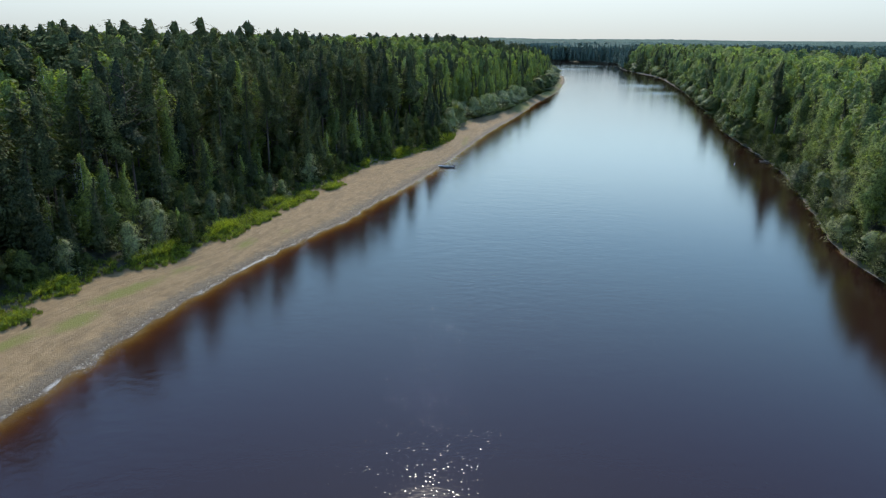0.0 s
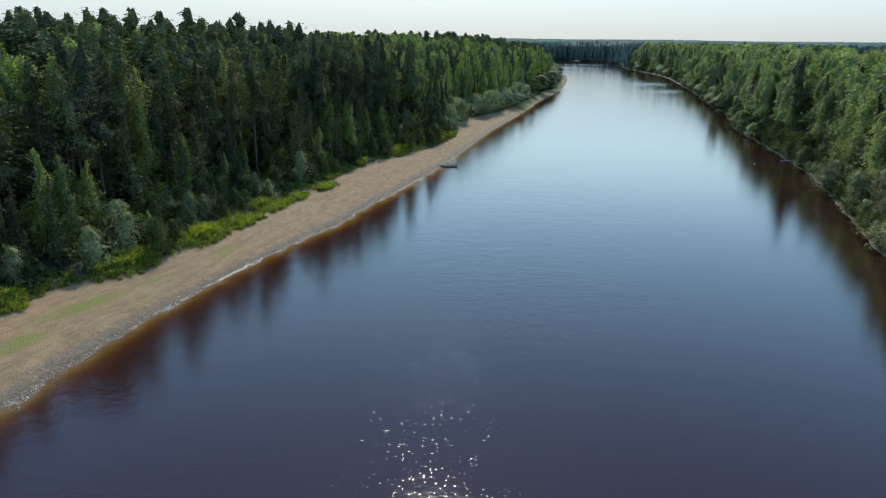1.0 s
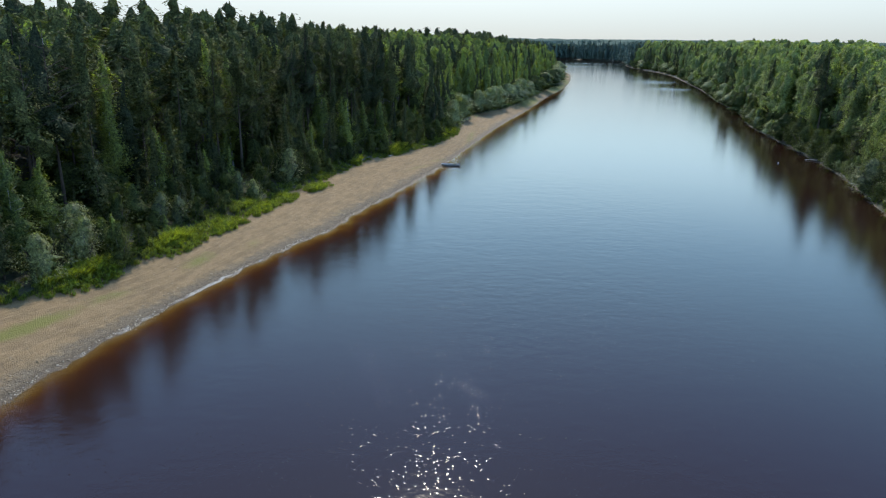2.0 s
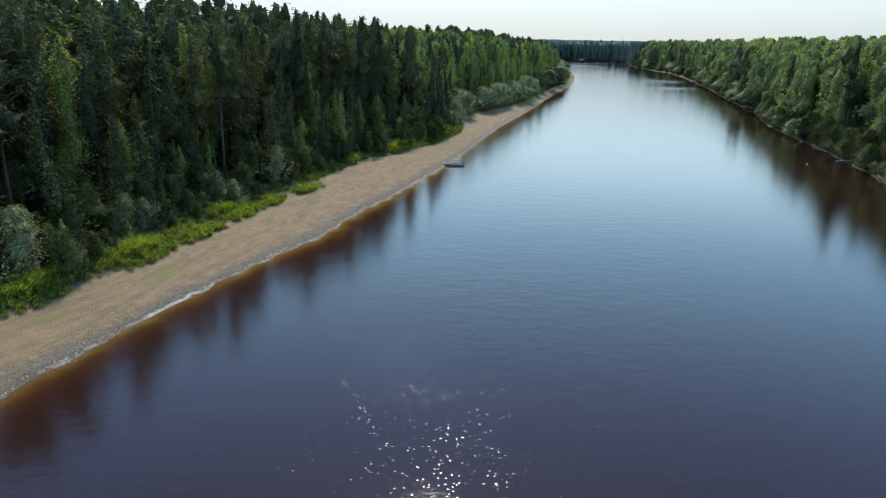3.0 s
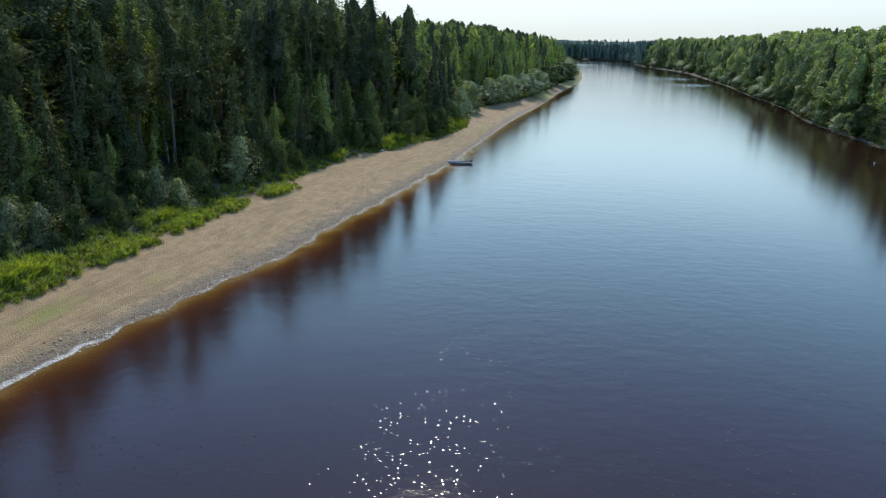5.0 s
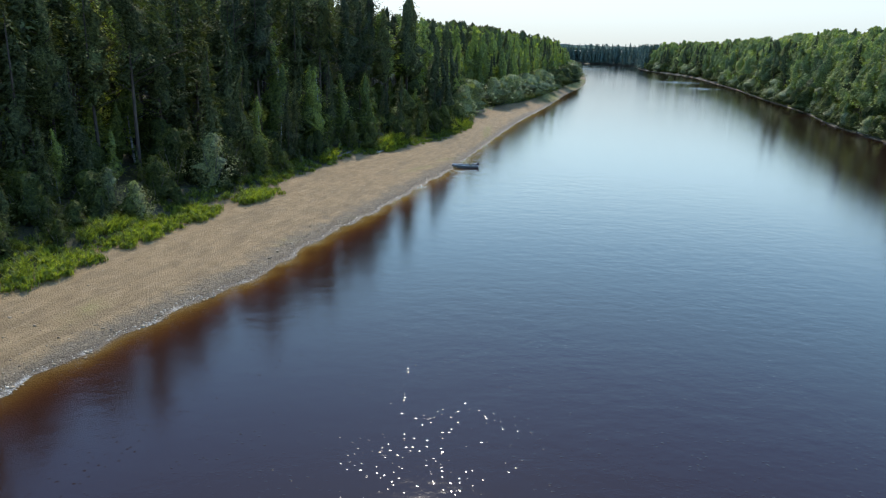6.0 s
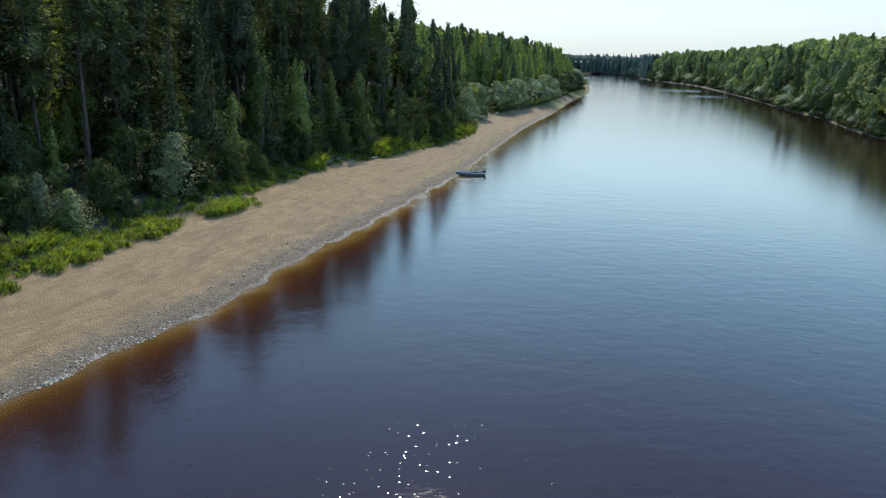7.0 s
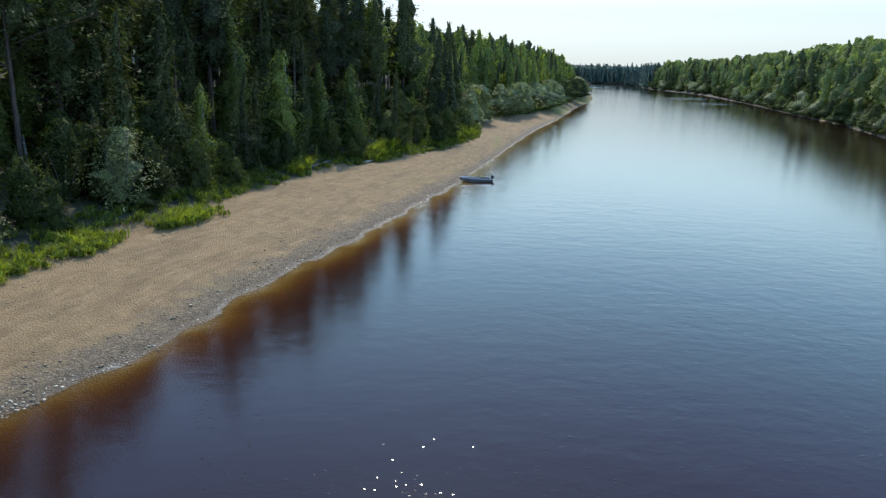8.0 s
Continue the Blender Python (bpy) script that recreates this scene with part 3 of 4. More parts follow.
def woods(name, label, rows, detail, high, seed):
    """Many trees as one mesh: rows of kind, x, y, z, height, width factor."""
    rng = np.random.RandomState(seed)
    base, verts, faces, index, tint, n, mats = {}, [], [], [], [], 0, []
    for kind, (make, bark, leaf, own) in KINDS.items():
        mats += [bark, leaf]
        for v in range(6):
            (wv, wq), (lv, lq) = make(300 + v * 11, own, detail, high)
            av, aq = joined([(wv, wq), (lv, lq)])
            k = list(KINDS).index(kind) * 2
            base[kind, v] = (av, aq, np.r_[np.full(len(wq), k), np.full(len(lq), k + 1)], own)
    for kind, x, y, z, height, wide in rows:
        av, aq, ai, own = base[kind, rng.randint(6)]
        a, k = rng.uniform(0, 6.28), height / own
        c, d = math.cos(a) * k * wide, math.sin(a) * k * wide
        v = np.stack([av[:, 0] * c - av[:, 1] * d + x, av[:, 0] * d + av[:, 1] * c + y, av[:, 2] * k + z - 0.1], 1)
        verts.append(v), faces.append(aq + n), index.append(ai), tint.append(np.full(len(v), rng.uniform()))
        n += len(v)
    me = mesh_of(name, np.vstack(verts), np.vstack(faces), mats, np.concatenate(index), True)
    carry(me, "tree_tint", np.concatenate(tint))
    return tagged(new(name, me), label, "forest", kind="stuff")


def choose(rng, x, y, inland, right):
    """Kind, height and width of the tree that grows at a place."""
    r = rng.uniform()
    # beyond the bend: spruces with haze coloured into their needles
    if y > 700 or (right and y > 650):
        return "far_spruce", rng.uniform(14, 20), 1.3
    if right:
        if inland < 4.5:
            return ("willow_bush" if r < 0.25 else "alder_bush" if r < 0.7 else "aspen_tree"), rng.uniform(2.8, 6.8), 1.25
        if inland > 60:
            return "spruce_tree" if r < 0.9 else "aspen_tree", rng.uniform(9.5, 13.5), 1.4
        if y > 430 and r > 0.45:
            return "spruce_tree", rng.uniform(13, 20), 1.2
        if r < 0.86:
            return "aspen_tree", (rng.uniform(17.5, 21.5) if inland < 30 else rng.uniform(14, 17.5)) * min(1, 0.52 + inland / 26), 1.15
        return ("spruce_tree", rng.uniform(13, 19), 1.3) if r < 0.93 else ("pine_tree", rng.uniform(17, 22), 1.1)
    dark, cap = y < 196 + 0.3 * inland, 2.3 * inland + 1.5
    if inland < 4:
        if dark:
            return ("alder_bush" if r < 0.84 else "willow_bush"), min(cap, rng.uniform(2.0, 4.6)), 1.05
        return "willow_bush" if r < 0.85 else "alder_bush", rng.uniform(4.6, 7.4), 1.45
    if inland < 10:
        if dark:
            return ("spruce_tree", min(cap, rng.uniform(7, 15)), 1.15) if r < 0.62 else (("birch_tree", min(cap, rng.uniform(5, 11)), 1.2) if r < 0.76 else ("alder_bush", rng.uniform(2.5, 5), 1.0))
        return ("birch_tree", rng.uniform(9, 14), 1.15) if r < 0.7 else ("spruce_tree", rng.uniform(8, 14), 1.0)
    if y > 430:
        return ("birch_tree", rng.uniform(13, 18), 1.3) if r < 0.4 else (("spruce_tree", rng.uniform(13, 20), 1.2) if r < 0.75 else ("pine_tree", rng.uniform(15, 20), 1.1))
    grove = float(wavy(np.float64(x), np.float64(y), 26, 61))
    if dark and inland > 14 and (grove > 0.62 or (inland > 22 and y < 112 and r < 0.4)):
        return "birch_tree", rng.uniform(16, 21), 1.2
    if dark and inland > 20:
        return ("pine_tree", rng.uniform(18.0, 22.5), 1.25) if r < 0.80 else (("spruce_tree", rng.uniform(12, 17.5), 1.3) if r < 0.90 else ("birch_tree", rng.uniform(15, 19), 1.2))
    if dark:
        return ("pine_tree", min(cap, rng.uniform(18, 22.5)), 1.05) if r < 0.56 else (("spruce_tree", min(cap, rng.uniform(13, 21)), 1.1) if r < 0.86 else ("birch_tree", min(cap, rng.uniform(14, 18.5)), 1.1))
    return ("birch_tree", rng.uniform(13, 18), 1.2) if r < 0.64 else (("spruce_tree", rng.uniform(10, 18), 1.0) if r < 0.87 else ("pine_tree", rng.uniform(15, 19), 1.0))


# trees and bushes that stand out: kind, x, y, height of the top over the water, width factor, side
NAMED = [
    ("birch_tree", -55.0, 98.0, 22.0, 1.35, 0), ("birch_tree", -52.0, 93.0, 20.5, 1.3, 0), ("birch_tree", -58.5, 104.0, 23.5, 1.3, 0), ("birch_tree", -41.6, 189.0, 26.0, 1.4, 0), ("birch_tree", -45.5, 187.0, 25.5, 1.4, 0),
    ("birch_tree", -48.4, 104.7, 23.3, 1.3, 0), ("birch_tree", -45.4, 103.4, 21.0, 1.4, 0), ("birch_tree", -41.3, 104.2, 20.6, 1.3, 0),
    ("pine_tree", -41.5, 109.0, 19.8, 1.0, 0), ("spruce_tree", -38.4, 102.8, 17.8, 1.25, 0), ("spruce_tree", -40.2, 96.3, 15.3, 1.2, 0),
    ("spruce_tree", -36.1, 113.3, 17.3, 1.3, 0), ("pine_tree", -36.2, 118.0, 18.8, 1.15, 0), ("birch_tree", -37.0, 127.5, 22.2, 1.1, 0),
    ("birch_tree", -34.5, 129.6, 20.0, 1.0, 0), ("pine_tree", -34.0, 121.6, 21.0, 1.2, 0), ("pine_tree", -30.5, 128.0, 19.5, 1.25, 0),
    ("willow_bush", -23.9, 121.6, 7.1, 1.1, 0), ("alder_bush", -27.0, 120.5, 7.6, 0.8, 0), ("birch_tree", -22.9, 134.0, 9.6, 1.3, 0),
    ("spruce_tree", -20.3, 137.2, 10.4, 1.15, 0), ("birch_tree", -18.4, 144.0, 12.4, 1.2, 0), ("birch_tree", -19.8, 147.8, 12.6, 1.2, 0),
    ("birch_tree", -16.6, 151.6, 11.4, 1.35, 0), ("birch_tree", -13.6, 154.8, 11.4, 1.3, 0), ("willow_bush", -16.0, 151.0, 4.8, 0.7, 0),
    ("willow_bush", -10.6, 171.0, 5.7, 1.2, 0), ("willow_bush", -6.9, 180.5, 5.3, 1.3, 0), ("willow_bush", -0.9, 193.6, 5.5, 1.3, 0),
    ("willow_bush", -28.1, 110.2, 5.7, 0.75, 0), ("willow_bush", -26.2, 110.4, 4.7, 1.0, 0), ("birch_tree", -41.4, 78.9, 13.7, 1.2, 0),
    ("birch_tree", -39.3, 79.4, 13.0, 1.2, 0), ("birch_tree", -38.9, 84.2, 11.6, 1.3, 0), ("birch_tree", -43.2, 73.8, 9.7, 1.2, 0),
    ("willow_bush", -36.3, 84.2, 7.4, 1.25, 0), ("willow_bush", -34.4, 81.6, 6.6, 1.1, 0), ("willow_bush", -36.0, 77.2, 6.3, 1.1, 0),
    ("willow_bush", -32.2, 94.5, 6.2, 0.9, 0), ("willow_bush", -30.8, 95.8, 5.6, 0.9, 0), ("willow_bush", 60.2, 104.0, 4.8, 1.5, 1),
    ("willow_bush", 61.5, 113.0, 6.6, 1.3, 1), ("willow_bush", 54.2, 92.5, 4.5, 1.6, 1), ("willow_bush", 73.2, 153.6, 4.3, 1.4, 1),
    ("willow_bush", 53.2, 84.0, 4.4, 1.5, 1), ("alder_bush", 65.4, 124.0, 4.8, 1.4, 1), ("spruce_tree", 122.0, 282.0, 22.0, 1.1, 1),
    ("spruce_tree", 136.0, 297.0, 22.5, 1.1, 1), ("spruce_tree", 139.5, 296.0, 22.0, 1.1, 1), ("spruce_tree", 147.0, 276.0, 21.5, 1.1, 1),
    ("pine_tree", -21.6, 193.0, 23.8, 1.1, 0), ("pine_tree", -17.0, 190.0, 22.5, 1.1, 0), ("pine_tree", -14.0, 187.0, 21.5, 1.1, 0),
    ("pine_tree", -24.0, 183.0, 22.5, 1.1, 0), ("birch_tree", -9.0, 208.0, 17.8, 1.3, 0), ("birch_tree", -1.0, 216.0, 15.8, 1.3, 0),
]


def near_and_far():
    rng = np.random.RandomState(5)
    things, sets = [], {name: [] for name in ("edge", "edge_far", "inner", "inner_back", "inner_far", "ridge", "far", "bend")}
    x, y = scatter(-80, 260, 30, 960, 3.3, 21)
    z, across, inland, right = survey(x, y)
    taken = np.array([(n[1], n[2]) for n in NAMED])
    for a, b, c, d, r in zip(x, y, z, inland, right):
        if d < (0.3 if r else 1.2) or d > 15 or (b < 45 and d > 8) or (b > 300 and rng.uniform() < 0.35):
            continue
        if ((taken - (a, b)) ** 2).sum(1).min() < (9 if d > 6 else 4):
            continue
        if d > 5 and rng.uniform() < 0.15:
            continue
        kind, height, wide = choose(rng, a, b, d, r)
        close = (d < 15 and 58 < b < 178) if not r else (d < 7 and 72 < b < 180)
        row = (kind, a, b, c, height, wide * (1.2 if b > 300 else 1))
        things.append((*row, int(r))) if close else sets["edge" if b < 250 else "edge_far"].append(row)
    for b in np.arange(60, 420, 1.7):
        order = right_line[:, 1].argsort()
        a = np.interp(b, right_line[order, 1], right_line[order, 0]) + rng.uniform(0.4, 1.8)
        row = ("alder_bush" if rng.uniform() < 0.78 else "willow_bush", a, b + rng.uniform(-0.8, 0.8), 0.3, rng.uniform(1.4, 3.8), 1.35)
        if rng.uniform() < 0.88:
            things.append((*row, 1)) if 72 < b < 180 else sets["edge" if b < 250 else "edge_far"].append(row)
    x, y = scatter(-90, 260, 40, 700, 4.7, 24)
    z, across, inland, right = survey(x, y)
    for a, b, c, d, r in zip(x, y, z, inland, right):
        if 15 <= d < 60 and b < 640 and ((taken - (a, b)) ** 2).sum(1).min() > 8 and not (b > 300 and rng.uniform() < 0.3):
            kind, height, wide = choose(rng, a, b, d, r)
            sets["inner_far" if b >= 270 or (b >= 200 and d >= 35) else "inner" if (d < 26 and 75 < b < 175 if r else d < 32 and 80 < b < 200) else "inner_back"].append((kind, a, b, c, height, wide * (1.3 if b > 300 else 1.15)))
    x, y = scatter(-62, 30, 55, 200, 2.1, 23)
    z, across, inland, right = survey(x, y)
    low = []
    for a, b, c, d, r in zip(x, y, z, inland, right):
        if not r and 1.5 < d < 26 and rng.uniform() < (0.8 if d < 6 else 0.35 if d < 16 else 0.22):
            q = rng.uniform()
            kind = "alder_bush" if q < 0.45 else "spruce_tree" if q < 0.85 else "birch_tree"
            low.append((kind, a, b, c, min(1.2 + 0.5 * d, 6.5) * rng.uniform(0.5, 1.1), 1.15 if "bush" in kind else 1.4))
    x, y = scatter(-520, 640, 60, 960, 7.5, 22)
    near = (x < 0) & (y < 230) & (x > -190)
    keep = (np.abs(x - 10) < 0.72 * (y + 60)) & (near | (np.random.RandomState(3).uniform(size=len(x)) < np.where(y < 420, 0.32, 0.17)))
    x, y = x[keep], y[keep]
    z, across, inland, right = survey(x, y)
    for a, b, c, d, r in zip(x, y, z, inland, right):
        if 15 <= d < 70 and b >= 640 and -260 < a < 330:
            kind, height, wide = choose(rng, a, b, d, r)
            sets["bend"].append((kind, a, b, c, height, wide * 1.3))
        elif (d >= 60 and b < 700) or (d >= 15 and b >= 700):
            kind, height, wide = choose(rng, a, b, d, r)
            if a < 0 and b < 230 and a > -190:
                sets["ridge"].append((kind, a, b, c, height * 0.84, wide * 1.15))
                continue
            sets["far"].append((kind, a, b, c, height * (0.97 if b < 420 else 1.0), wide * (1.45 if b < 420 else 1.8)))
    return things, sets, low


things, sets, low = near_and_far()
for k, (kind, x, y, top, wide, side) in enumerate(NAMED):
    z = float(survey(np.array([x]), np.array([y]))[0][0])
    plant(kind, k % 5, x, y, max(z, 0.1), top - max(z, 0.1), (k * 97.0) % 360, wide, side)
for k, (kind, x, y, z, height, wide, side) in enumerate(things):
    plant(kind, k % 5, x, y, z, height, (k * 137.5) % 360, wide, side)
woods("undergrowth", "dense young spruce, birch and alder under the forest edge", low, 0.20, 0.0, 30)
woods("edge_forest", "mixed trees along the edge of both banks", sets["edge"], 0.20, 0.0, 31)
woods("far_edge_forest", "distant willows and leafy trees along both banks", sets["edge_far"], 0.07, 0.0, 34)
woods("inner_forest", "tops of pine, spruce and birch deeper in the forest", sets["inner"], 0.42, 0.4, 33)
woods("back_forest", "treetops behind the first rows of the forest", sets["inner_back"], 0.17, 0.5, 38)
woods("far_inner_forest", "treetops of mixed forest farther down the river", sets["inner_far"], 0.07, 0.5, 35)
woods("bend_forest", "dark wood behind the river bend", sets["bend"], 0.05, 0.0, 36)
woods("ridge_forest", "treetops of pine and birch up the slope behind the beach", sets["ridge"], 0.15, 0.6, 37)
woods("far_forest", "distant mixed forest reaching back from the river", sets["far"], 0.09, 0.62, 32)

# far woods to the horizon: an uneven sheet of crowns, distance haze put into its colour
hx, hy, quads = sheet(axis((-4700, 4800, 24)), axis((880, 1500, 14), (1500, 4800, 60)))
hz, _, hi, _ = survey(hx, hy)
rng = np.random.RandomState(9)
me = mesh_of("distant_woods", np.stack([hx + rng.normal(size=len(hx)) * 4, hy, np.where(hi > 8, hz + 14 + rng.uniform(-3, 4, len(hx)), -6)], 1), quads, [hazed_leaf])
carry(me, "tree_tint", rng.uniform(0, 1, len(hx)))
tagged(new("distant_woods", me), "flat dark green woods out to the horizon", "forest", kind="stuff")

# ---- herbs along the top of the beach, and on the other bank's foot ----
def herbs():
    rng = np.random.RandomState(41)
    vs, tint = [], []
    x, y = scatter(-48, 60, 50, 330, 0.62, 42)
    z, across, inland, right = survey(x, y)
    lush = 0.22 + 0.16 * wavy(x, y, 7, 12)
    for px, py, thick, long in ((-39.5, 59, 2.2, 3.5), (-39, 67, 1.8, 3), (-33, 79, 2.4, 6), (-29, 90, 2.2, 6), (-26.3, 98, 1.8, 5), (-24.6, 107, 2.2, 5), (-22.6, 113.5, 1.8, 3), (-19.6, 121, 1.7, 4), (-16.5, 141, 1.0, 2), (-10, 155, 1.6, 5), (-2, 178, 2, 12)):
        u, v = (x - px) * 0.28 + (y - py) * 0.96, (x - px) * 0.96 - (y - py) * 0.28
        lush = np.maximum(lush, 1.05 * np.exp(-((u / long) ** 2) - (v / thick) ** 2) + 0.12 * wavy(x, y, 3, 13))
    for a, b, c, d, r, l, acr in zip(x, y, z, inland, right, lush, across):
        if r or (d < 0 and (l < 0.5 or acr < 0.8)) or d > (3.2 + 2 * l if b < 200 else 1.8) or rng.uniform() > 0.45 + 0.75 * l:
            continue
        tall, t = (0.38 + 1.38 * np.clip(l, 0, 1) ** 1.2) * rng.uniform(0.6, 1.2) * min(1, 0.55 + max(d, 0)), rng.uniform()
        for _ in range(30 + int(36 * min(1, max(0, l))) if b < 190 else 8):
            w, o = rng.uniform(0, 6.28), rng.uniform(0, 0.42)
            px, py = a + o * math.cos(w * 3), b + o * math.sin(w * 3)
            high = tall * rng.uniform(0.5, 1.0)
            lean, wide = rng.uniform(0.25, 0.7) * high, rng.uniform(0.022, 0.05)
            dx, dy = math.cos(w), math.sin(w)
            vs.append([(px - dy * wide, py + dx * wide, c + high * 0.5), (px - dx * lean * 0.3, py - dy * lean * 0.3, c - 0.05), (px + dy * wide, py - dx * wide, c + high * 0.55), (px + dx * lean, py + dy * lean, c + high)])
            tint.append(min(0.98, float(np.clip(l, 0, 1)) * 0.78 + 0.2 * t))
    x, y = scatter(48, 110, 70, 330, 0.8, 43)
    z, across, inland, right = survey(x, y)
    for a, b, c, d, r in zip(x, y, z, inland, right):
        if r and 0.5 < d < 2.6 and rng.uniform() < 0.5:
            for _ in range(6):
                w, tall = rng.uniform(0, 6.28), rng.uniform(0.3, 0.8)
                dx, dy = math.cos(w), math.sin(w)
                px, py = a + rng.uniform(-0.4, 0.4), b + rng.uniform(-0.4, 0.4)
                vs.append([(px - dy * 0.1, py + dx * 0.1, c + tall * 0.3), (px, py, c - 0.05), (px + dy * 0.1, py - dx * 0.1, c + tall * 0.3), (px + dx * 0.3, py + dy * 0.3, c + tall)])
                tint.append(rng.uniform())
    v = np.array(vs).reshape(-1, 3)
    me = mesh_of("bank_herbs", v, np.arange(len(v)).reshape(-1, 4), [herb_leaf])
    carry(me, "tree_tint", np.repeat(tint, 4))
    tagged(new("bank_herbs", me), "lush bright green herbs and grass edging the beach", "grass", kind="stuff")


herbs()


# ---- stones of the beach ----
CUBE = np.array([(-1, -1, -1), (1, -1, -1), (1, 1, -1), (-1, 1, -1), (-1, -1, 1), (1, -1, 1), (1, 1, 1), (-1, 1, 1)], float)
CUBE_FACES = np.array([(3, 2, 1, 0), (4, 5, 6, 7), (0, 1, 5, 4), (1, 2, 6, 5), (2, 3, 7, 6), (3, 0, 4, 7)])


def stones(name, label, x, y, z, size, mat, seed):
    rng = np.random.RandomState(seed)
    n = len(x)
    v = CUBE[None] * rng.uniform(0.55, 1.0, (n, 8, 3)) * np.stack([size * rng.uniform(0.6, 1.4, n), size * rng.uniform(0.6, 1.4, n), size * rng.uniform(0.25, 0.6, n)], 1)[:, None]
    a = rng.uniform(0, 6.28, n)[:, None]
    v = np.stack([v[..., 0] * np.cos(a) - v[..., 1] * np.sin(a) + x[:, None], v[..., 0] * np.sin(a) + v[..., 1] * np.cos(a) + y[:, None], v[..., 2] + z[:, None]], -1)
    q = (CUBE_FACES[None] + 8 * np.arange(n)[:, None, None]).reshape(-1, 4)
    me = mesh_of(name, v.reshape(-1, 3), q, [mat], smooth_shade=True)
    return tagged(new(name, me), label, "stones", kind="stuff")


def beach_stones():
    rng = np.random.RandomState(51)
    x, y = scatter(-36, 20, 44, 215, 0.34, 52)
    z, across, inland, right = survey(x, y)
    d = gap_to(left_line, x, y)
    keep = (z > -0.03) & (across < 0.8) & (rng.uniform(size=len(x)) < np.where(d < 2.0, 0.5, 0.03 + 0.16 * (wavy(d * 9, y * 0.6, 9, 19) > 0.45)))
    stones("pebbles", "grey pebbles and gravel along the lower beach", x[keep], y[keep], z[keep] + 0.01, rng.uniform(0.02, 0.065, keep.sum()) * np.where(rng.uniform(size=keep.sum()) < 0.06, 2.0, 1.0), stone_mat, 53)
    x, y = scatter(-36, 20, 44, 190, 0.16, 54)
    z, _, _, _ = survey(x, y)
    band = 0.5 + 0.5 * wavy(x, y, 16, 17)
    keep = (np.abs(z - 0.04) < 0.012 + 0.055 * band * (y < 104)) & (rng.uniform(size=len(x)) < 0.15 + 0.5 * band)
    stones("dried_scum", "pale crusts and light stones along the waterline", x[keep], y[keep], z[keep] + 0.015, rng.uniform(0.02, 0.06, keep.sum()), foam_mat, 55)


beach_stones()


# ---- boat ----
def part(name, v, q, mat, parent, label="", smooth_shade=False):
    ob = new(name, mesh_of(name, np.array(v, float), np.array(q), [mat], smooth_shade=smooth_shade))
    ob.parent = parent
    if label:
        ob["label"] = label
    return ob


def box(x0, x1, y0, y1, z0, z1, taper=1.0):
    c, h = np.array(((x0 + x1) / 2, (y0 + y1) / 2, (z0 + z1) / 2)), np.array(((x1 - x0) / 2, (y1 - y0) / 2, (z1 - z0) / 2))
    v = CUBE * h
    v[4:, :2] *= taper
    return v + c, CUBE_FACES


def hull_shell(long, beam, depth, inset):
    """Rows from bow to stern, each with five points across: rim, chine, keel, chine, rim."""
    rows = []
    for i in range(13):
        u = i / 12
        half = beam / 2 * (1 - (1 - min(1, u / 0.62)) ** 2.2) ** 0.8 * (1 - 0.1 * max(0, u - 0.6)) + 0.02
        rim, keel = depth + 0.22 * (1 - u) ** 2.2, 0.34 * (1 - u) ** 3
        h, lift = max(0.01, half - inset), inset * 1.2
        chine = keel + 0.18 * depth + lift
        rows.append([(u * long, -h, rim), (u * long + inset, -h * 0.84, chine), (u * long + inset, 0, keel + lift), (u * long + inset, h * 0.84, chine), (u * long, h, rim)])
    return np.array(rows)


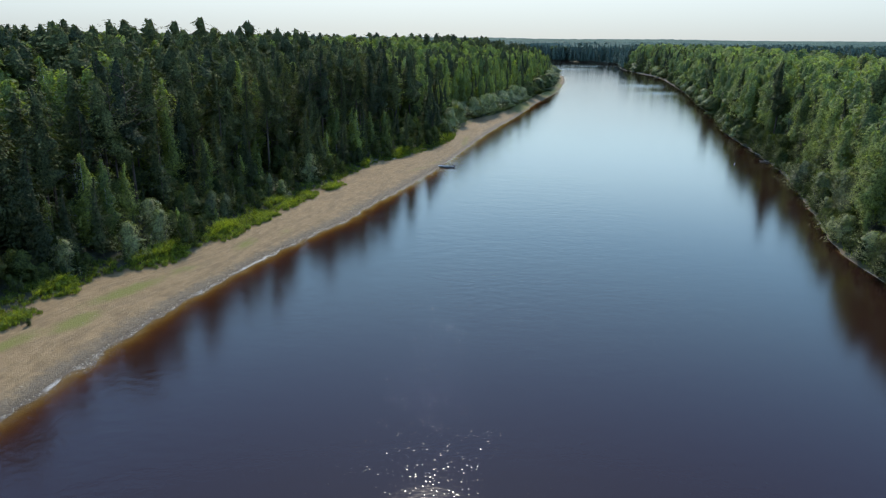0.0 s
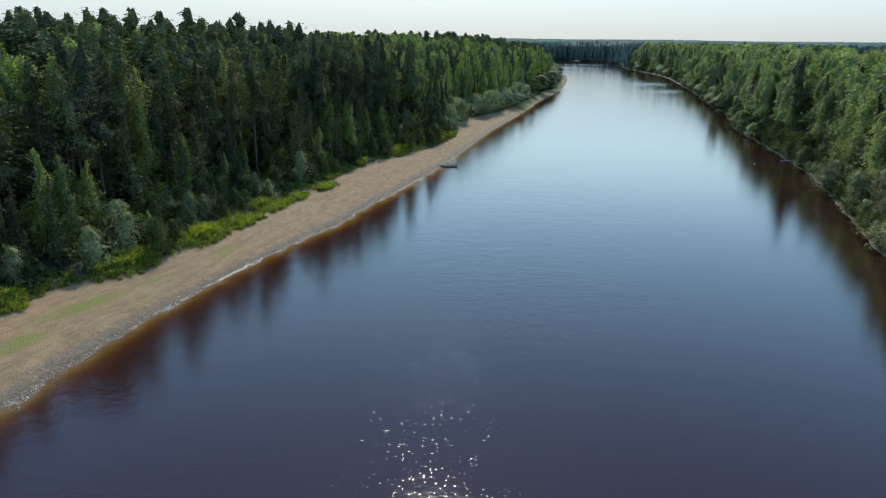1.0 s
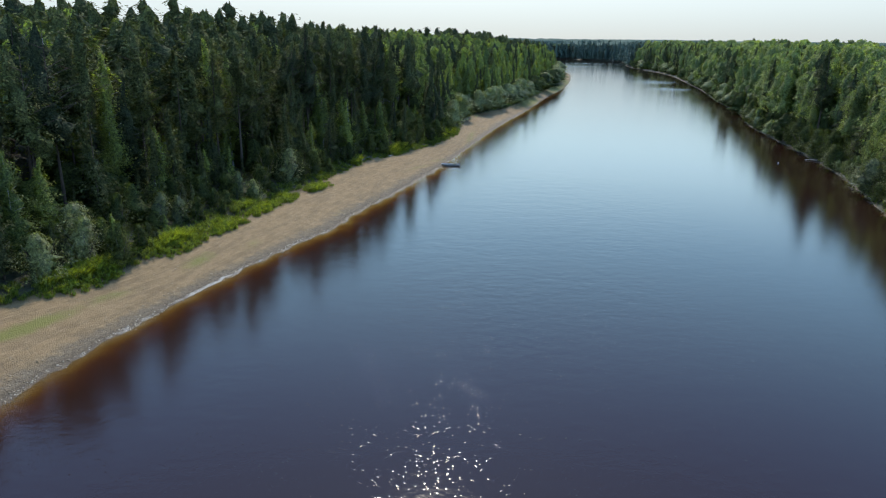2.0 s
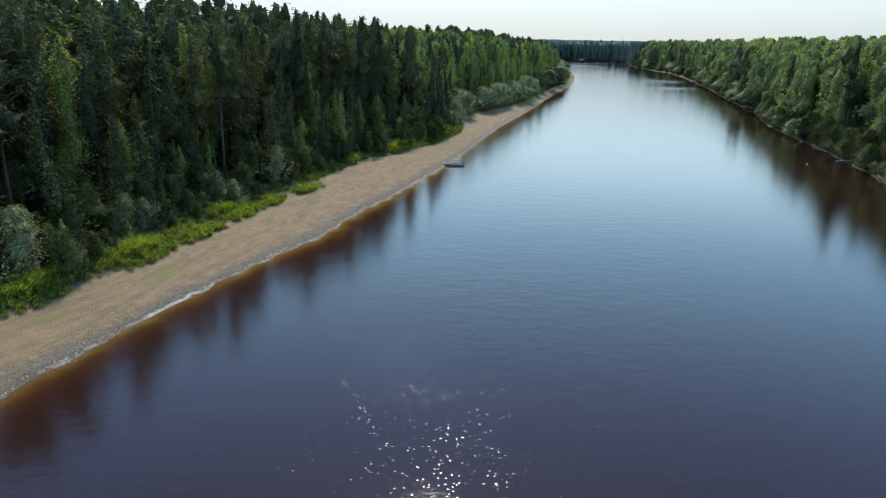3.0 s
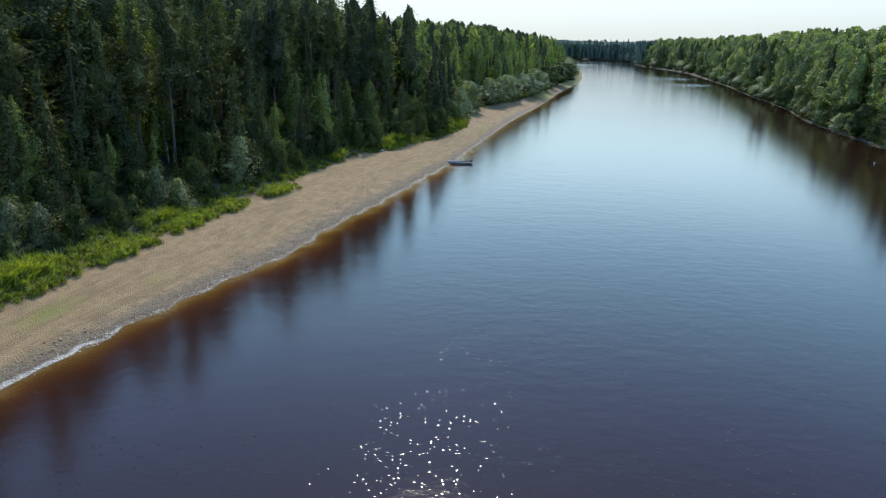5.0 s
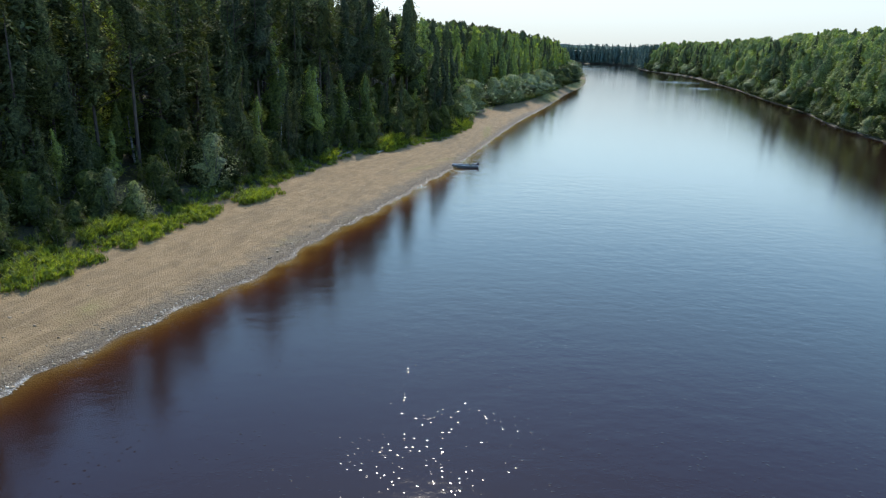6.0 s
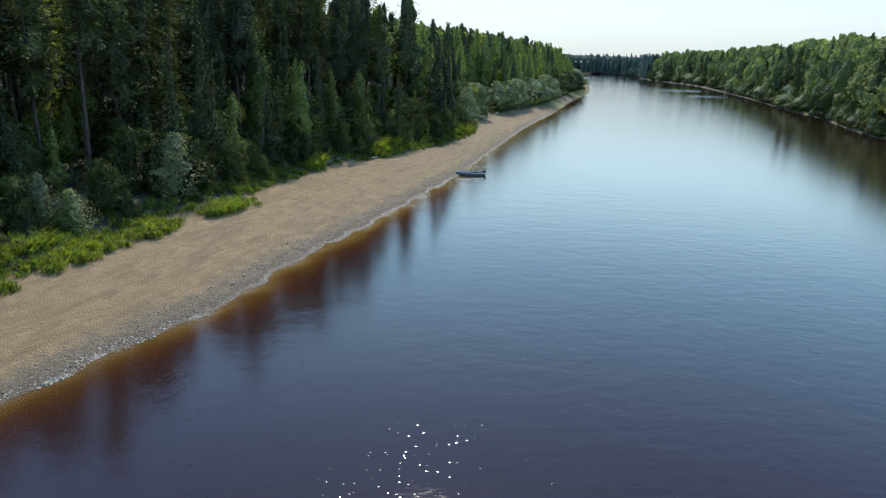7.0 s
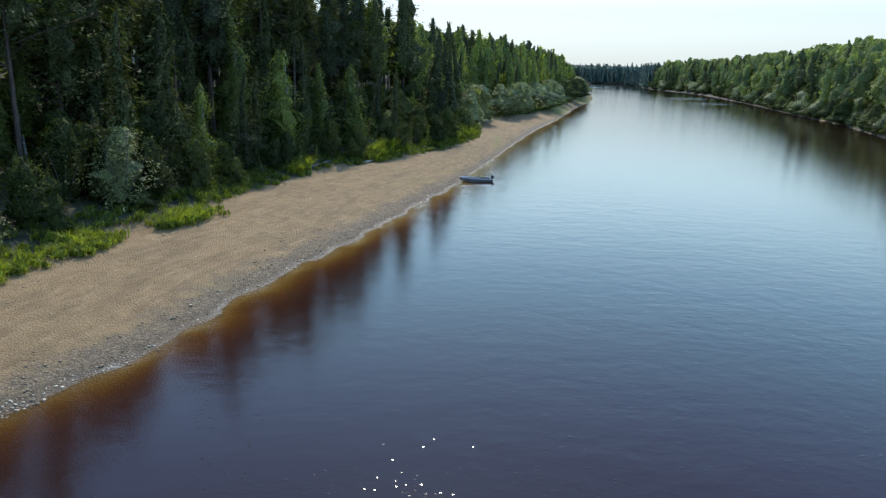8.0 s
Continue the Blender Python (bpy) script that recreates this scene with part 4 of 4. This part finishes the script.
def motor_boat(x, y, z, turn):
    boat = tagged(new("motor_boat"), "small open grey metal motor boat moored bow-on to beach", "boat")
    boat.matrix_world = pose(x, y, z, 0, 0, turn) @ Matrix.Diagonal((0.9, 0.9, 0.9, 1))
    outer, inner = hull_shell(3.7, 1.40, 0.46, 0.0), hull_shell(3.7, 1.40, 0.46, 0.035)
    v, q, n = np.vstack([outer.reshape(-1, 3), inner.reshape(-1, 3)]), [], 65
    for i in range(12):
        for j in range(4):
            a = i * 5 + j
            q += [(a, a + 1, a + 6, a + 5), (n + a, n + a + 5, n + a + 6, n + a + 1)]
        q += [(i * 5, i * 5 + 5, n + i * 5 + 5, n + i * 5), (i * 5 + 4, n + i * 5 + 4, n + i * 5 + 9, i * 5 + 9)]
    part("hull", v, q, hull_paint, boat)
    end, ins = outer[12], inner[12]
    t = np.vstack([end, ins - (0.05, 0, 0)])
    part("transom", t, [(0, 1, 3, 4), (1, 2, 3, 3), (5, 9, 8, 6), (6, 8, 7, 7), (0, 4, 9, 5)], hull_dark, boat, "dark square stern board")
    for side, j in ((-1, 0), (1, 4)):
        p = outer[:, j] + (0, 0, 0.012)
        part("gunwale", *tube(p, np.full(13, 0.03), 5), white_paint, boat, "pale rounded rim")
    part("foredeck", *box(0.16, 0.95, -0.36, 0.36, 0.47, 0.53, 0.9), hull_paint, boat)
    for k, a in enumerate((1.35, 2.35, 3.2)):
        part("thwart", *box(a, a + 0.26, -0.60, 0.60, 0.28, 0.32), wood_seat, boat, "wooden seat board")
    motor = part("outboard_motor", *joined([box(3.66, 4.00, -0.14, 0.14, 0.48, 0.78, 0.78), box(3.74, 3.92, -0.09, 0.09, 0.78, 0.83, 0.6)]), motor_black, boat, "black outboard motor")
    part("motor_leg", *box(3.76, 3.90, -0.05, 0.05, -0.25, 0.48), motor_black, motor)
    part("motor_clamp", *box(3.62, 3.74, -0.09, 0.09, 0.30, 0.52), hull_dark, motor)
    part("tiller", *tube([(3.68, 0, 0.58), (3.3, 0.08, 0.62), (3.1, 0.1, 0.61)], (0.025, 0.02, 0.028), 6), motor_black, motor)
    part("bow_eye", *tube([(0.02, 0, 0.5), (-0.06, 0, 0.5), (-0.02, 0, 0.44)], (0.012, 0.012, 0.012), 5), stone_mat, boat)
    at = boat.matrix_world
    for name, label, px, py, pz, sx, sy, sz, mat in (("duffel_bag", "dark green cloth bag lying in the boat", 2.75, 0.05, 0.14, 0.5, 0.45, 0.50, bag_cloth),
                                                     ("fuel_can", "black fuel can beside the stern seat", 3.48, -0.35, 0.12, 0.2, 0.32, 0.4, motor_black)):
        v, f = box(-sx / 2, sx / 2, -sy / 2, sy / 2, 0, sz, 0.7)
        ob = new(name, mesh_of(name, v, f, [mat]))
        bevel = ob.modifiers.new("soft", "BEVEL")
        bevel.width, bevel.segments = 0.08, 3
        ob.matrix_world = at @ pose(px, py, pz, 0, 0, 20)
        tagged(ob, label, "bag" if "bag" in name else "can")
    rope = tube([tuple(at @ Vector(p)) for p in ((-0.04, 0, 0.5), (-0.6, 0.25, 0.18), (-1.4, 0.6, 0.22), (-2.0, 0.8, 0.42))], (0.02,) * 4, 5)
    tagged(new("mooring_rope", mesh_of("mooring_rope", *rope, [foam_mat])), "pale rope from the bow up the gravel", "rope")


motor_boat(-1.75, 148.35, -0.16, 14)


# ---- driftwood ----
def driftwood(x, y, z, long, thick, turn, pitch, mat, label, seed, root=False):
    rng = np.random.RandomState(seed)
    line = [(long * (u - 0.5), 0.04 * long * math.sin(3 * u + seed), 0.02 * long * math.sin(5 * u + seed)) for u in np.linspace(0, 1, 7)]
    pieces = [tube(line, thick * np.linspace(1, 0.55, 7) * rng.uniform(0.9, 1.1, 7), 7)]
    for k in range(4):
        u = rng.uniform(0.2, 0.9)
        b = np.array((long * (u - 0.5), 0, 0))
        pieces.append(tube([b, b + (rng.uniform(-0.2, 0.3), rng.normal() * 0.2, rng.uniform(0.1, 0.35))], (thick * 0.3, thick * 0.12), 4))
    log = tagged(new("driftwood_log"), label, "log", "driftwood")
    log.matrix_world = pose(x, y, z + thick * 0.6, 0, pitch, turn)
    part("stem", *joined(pieces), mat, log, smooth_shade=True)
    if root:
        ends = []
        for k in range(7):
            w = k * 0.9
            ends.append(tube([(-long / 2, 0, 0), (-long / 2 - 0.25, 0.45 * math.cos(w), 0.18 + 0.35 * math.sin(w))], (thick * 0.6, 0.03), 5))
        part("root_plate", *joined(ends), dead_wood, log, "pale splayed root end")
    return log


def ground_z(x, y):
    return float(survey(np.array([float(x)]), np.array([float(y)]))[0][0])


driftwood(-15.6, 143.7, ground_z(-15.6, 143.7), 4.4, 0.16, 66, 0, dark_wood, "dark fallen log with pale roots at the beach top", 3, True)
driftwood(-11.3, 151.0, ground_z(-11.3, 151.0), 2.3, 0.15, 62, 0, dead_wood, "short pale bleached log at the beach top", 5)
rng = np.random.RandomState(77)
for k in range(26):
    y = 92 + k * 6.2 + rng.uniform(-2, 2)
    i = np.argmin(np.abs(right_line[:, 1] - y))
    d = right_line[i + 1] - right_line[i]
    off = rng.uniform(0.3, 1.2)
    x = np.interp(y, right_line[:, 1][right_line[:, 1].argsort()], right_line[:, 0][right_line[:, 1].argsort()]) + off
    driftwood(x, y, max(ground_z(x, y), 0.05), rng.uniform(1.6, 4.5), rng.uniform(0.08, 0.16), math.degrees(math.atan2(d[1], d[0])) + rng.normal() * 25, rng.normal() * 4, dead_wood if k % 3 else dark_wood, "bleached driftwood log at the foot of the steep bank" if k % 3 else "dark driftwood log at the foot of the steep bank", 80 + k)

# float on the water and a low dark bush on the sand
v, q = tube([(0, 0, -0.12), (0, 0, -0.05), (0, 0, 0.10), (0, 0, 0.22), (0, 0, 0.27)], (0.02, 0.08, 0.09, 0.06, 0.02), 10)
buoy = new("float", mesh_of("float", v, q, [white_paint], smooth_shade=True))
buoy.matrix_world = pose(64.1, 156.9, 0)
tagged(buoy, "small white float on the dark water", "float")
plant("alder_bush", 2, -37.7, 59.0, ground_z(-37.7, 59.0), 0.8, 40, 1.0, 0)
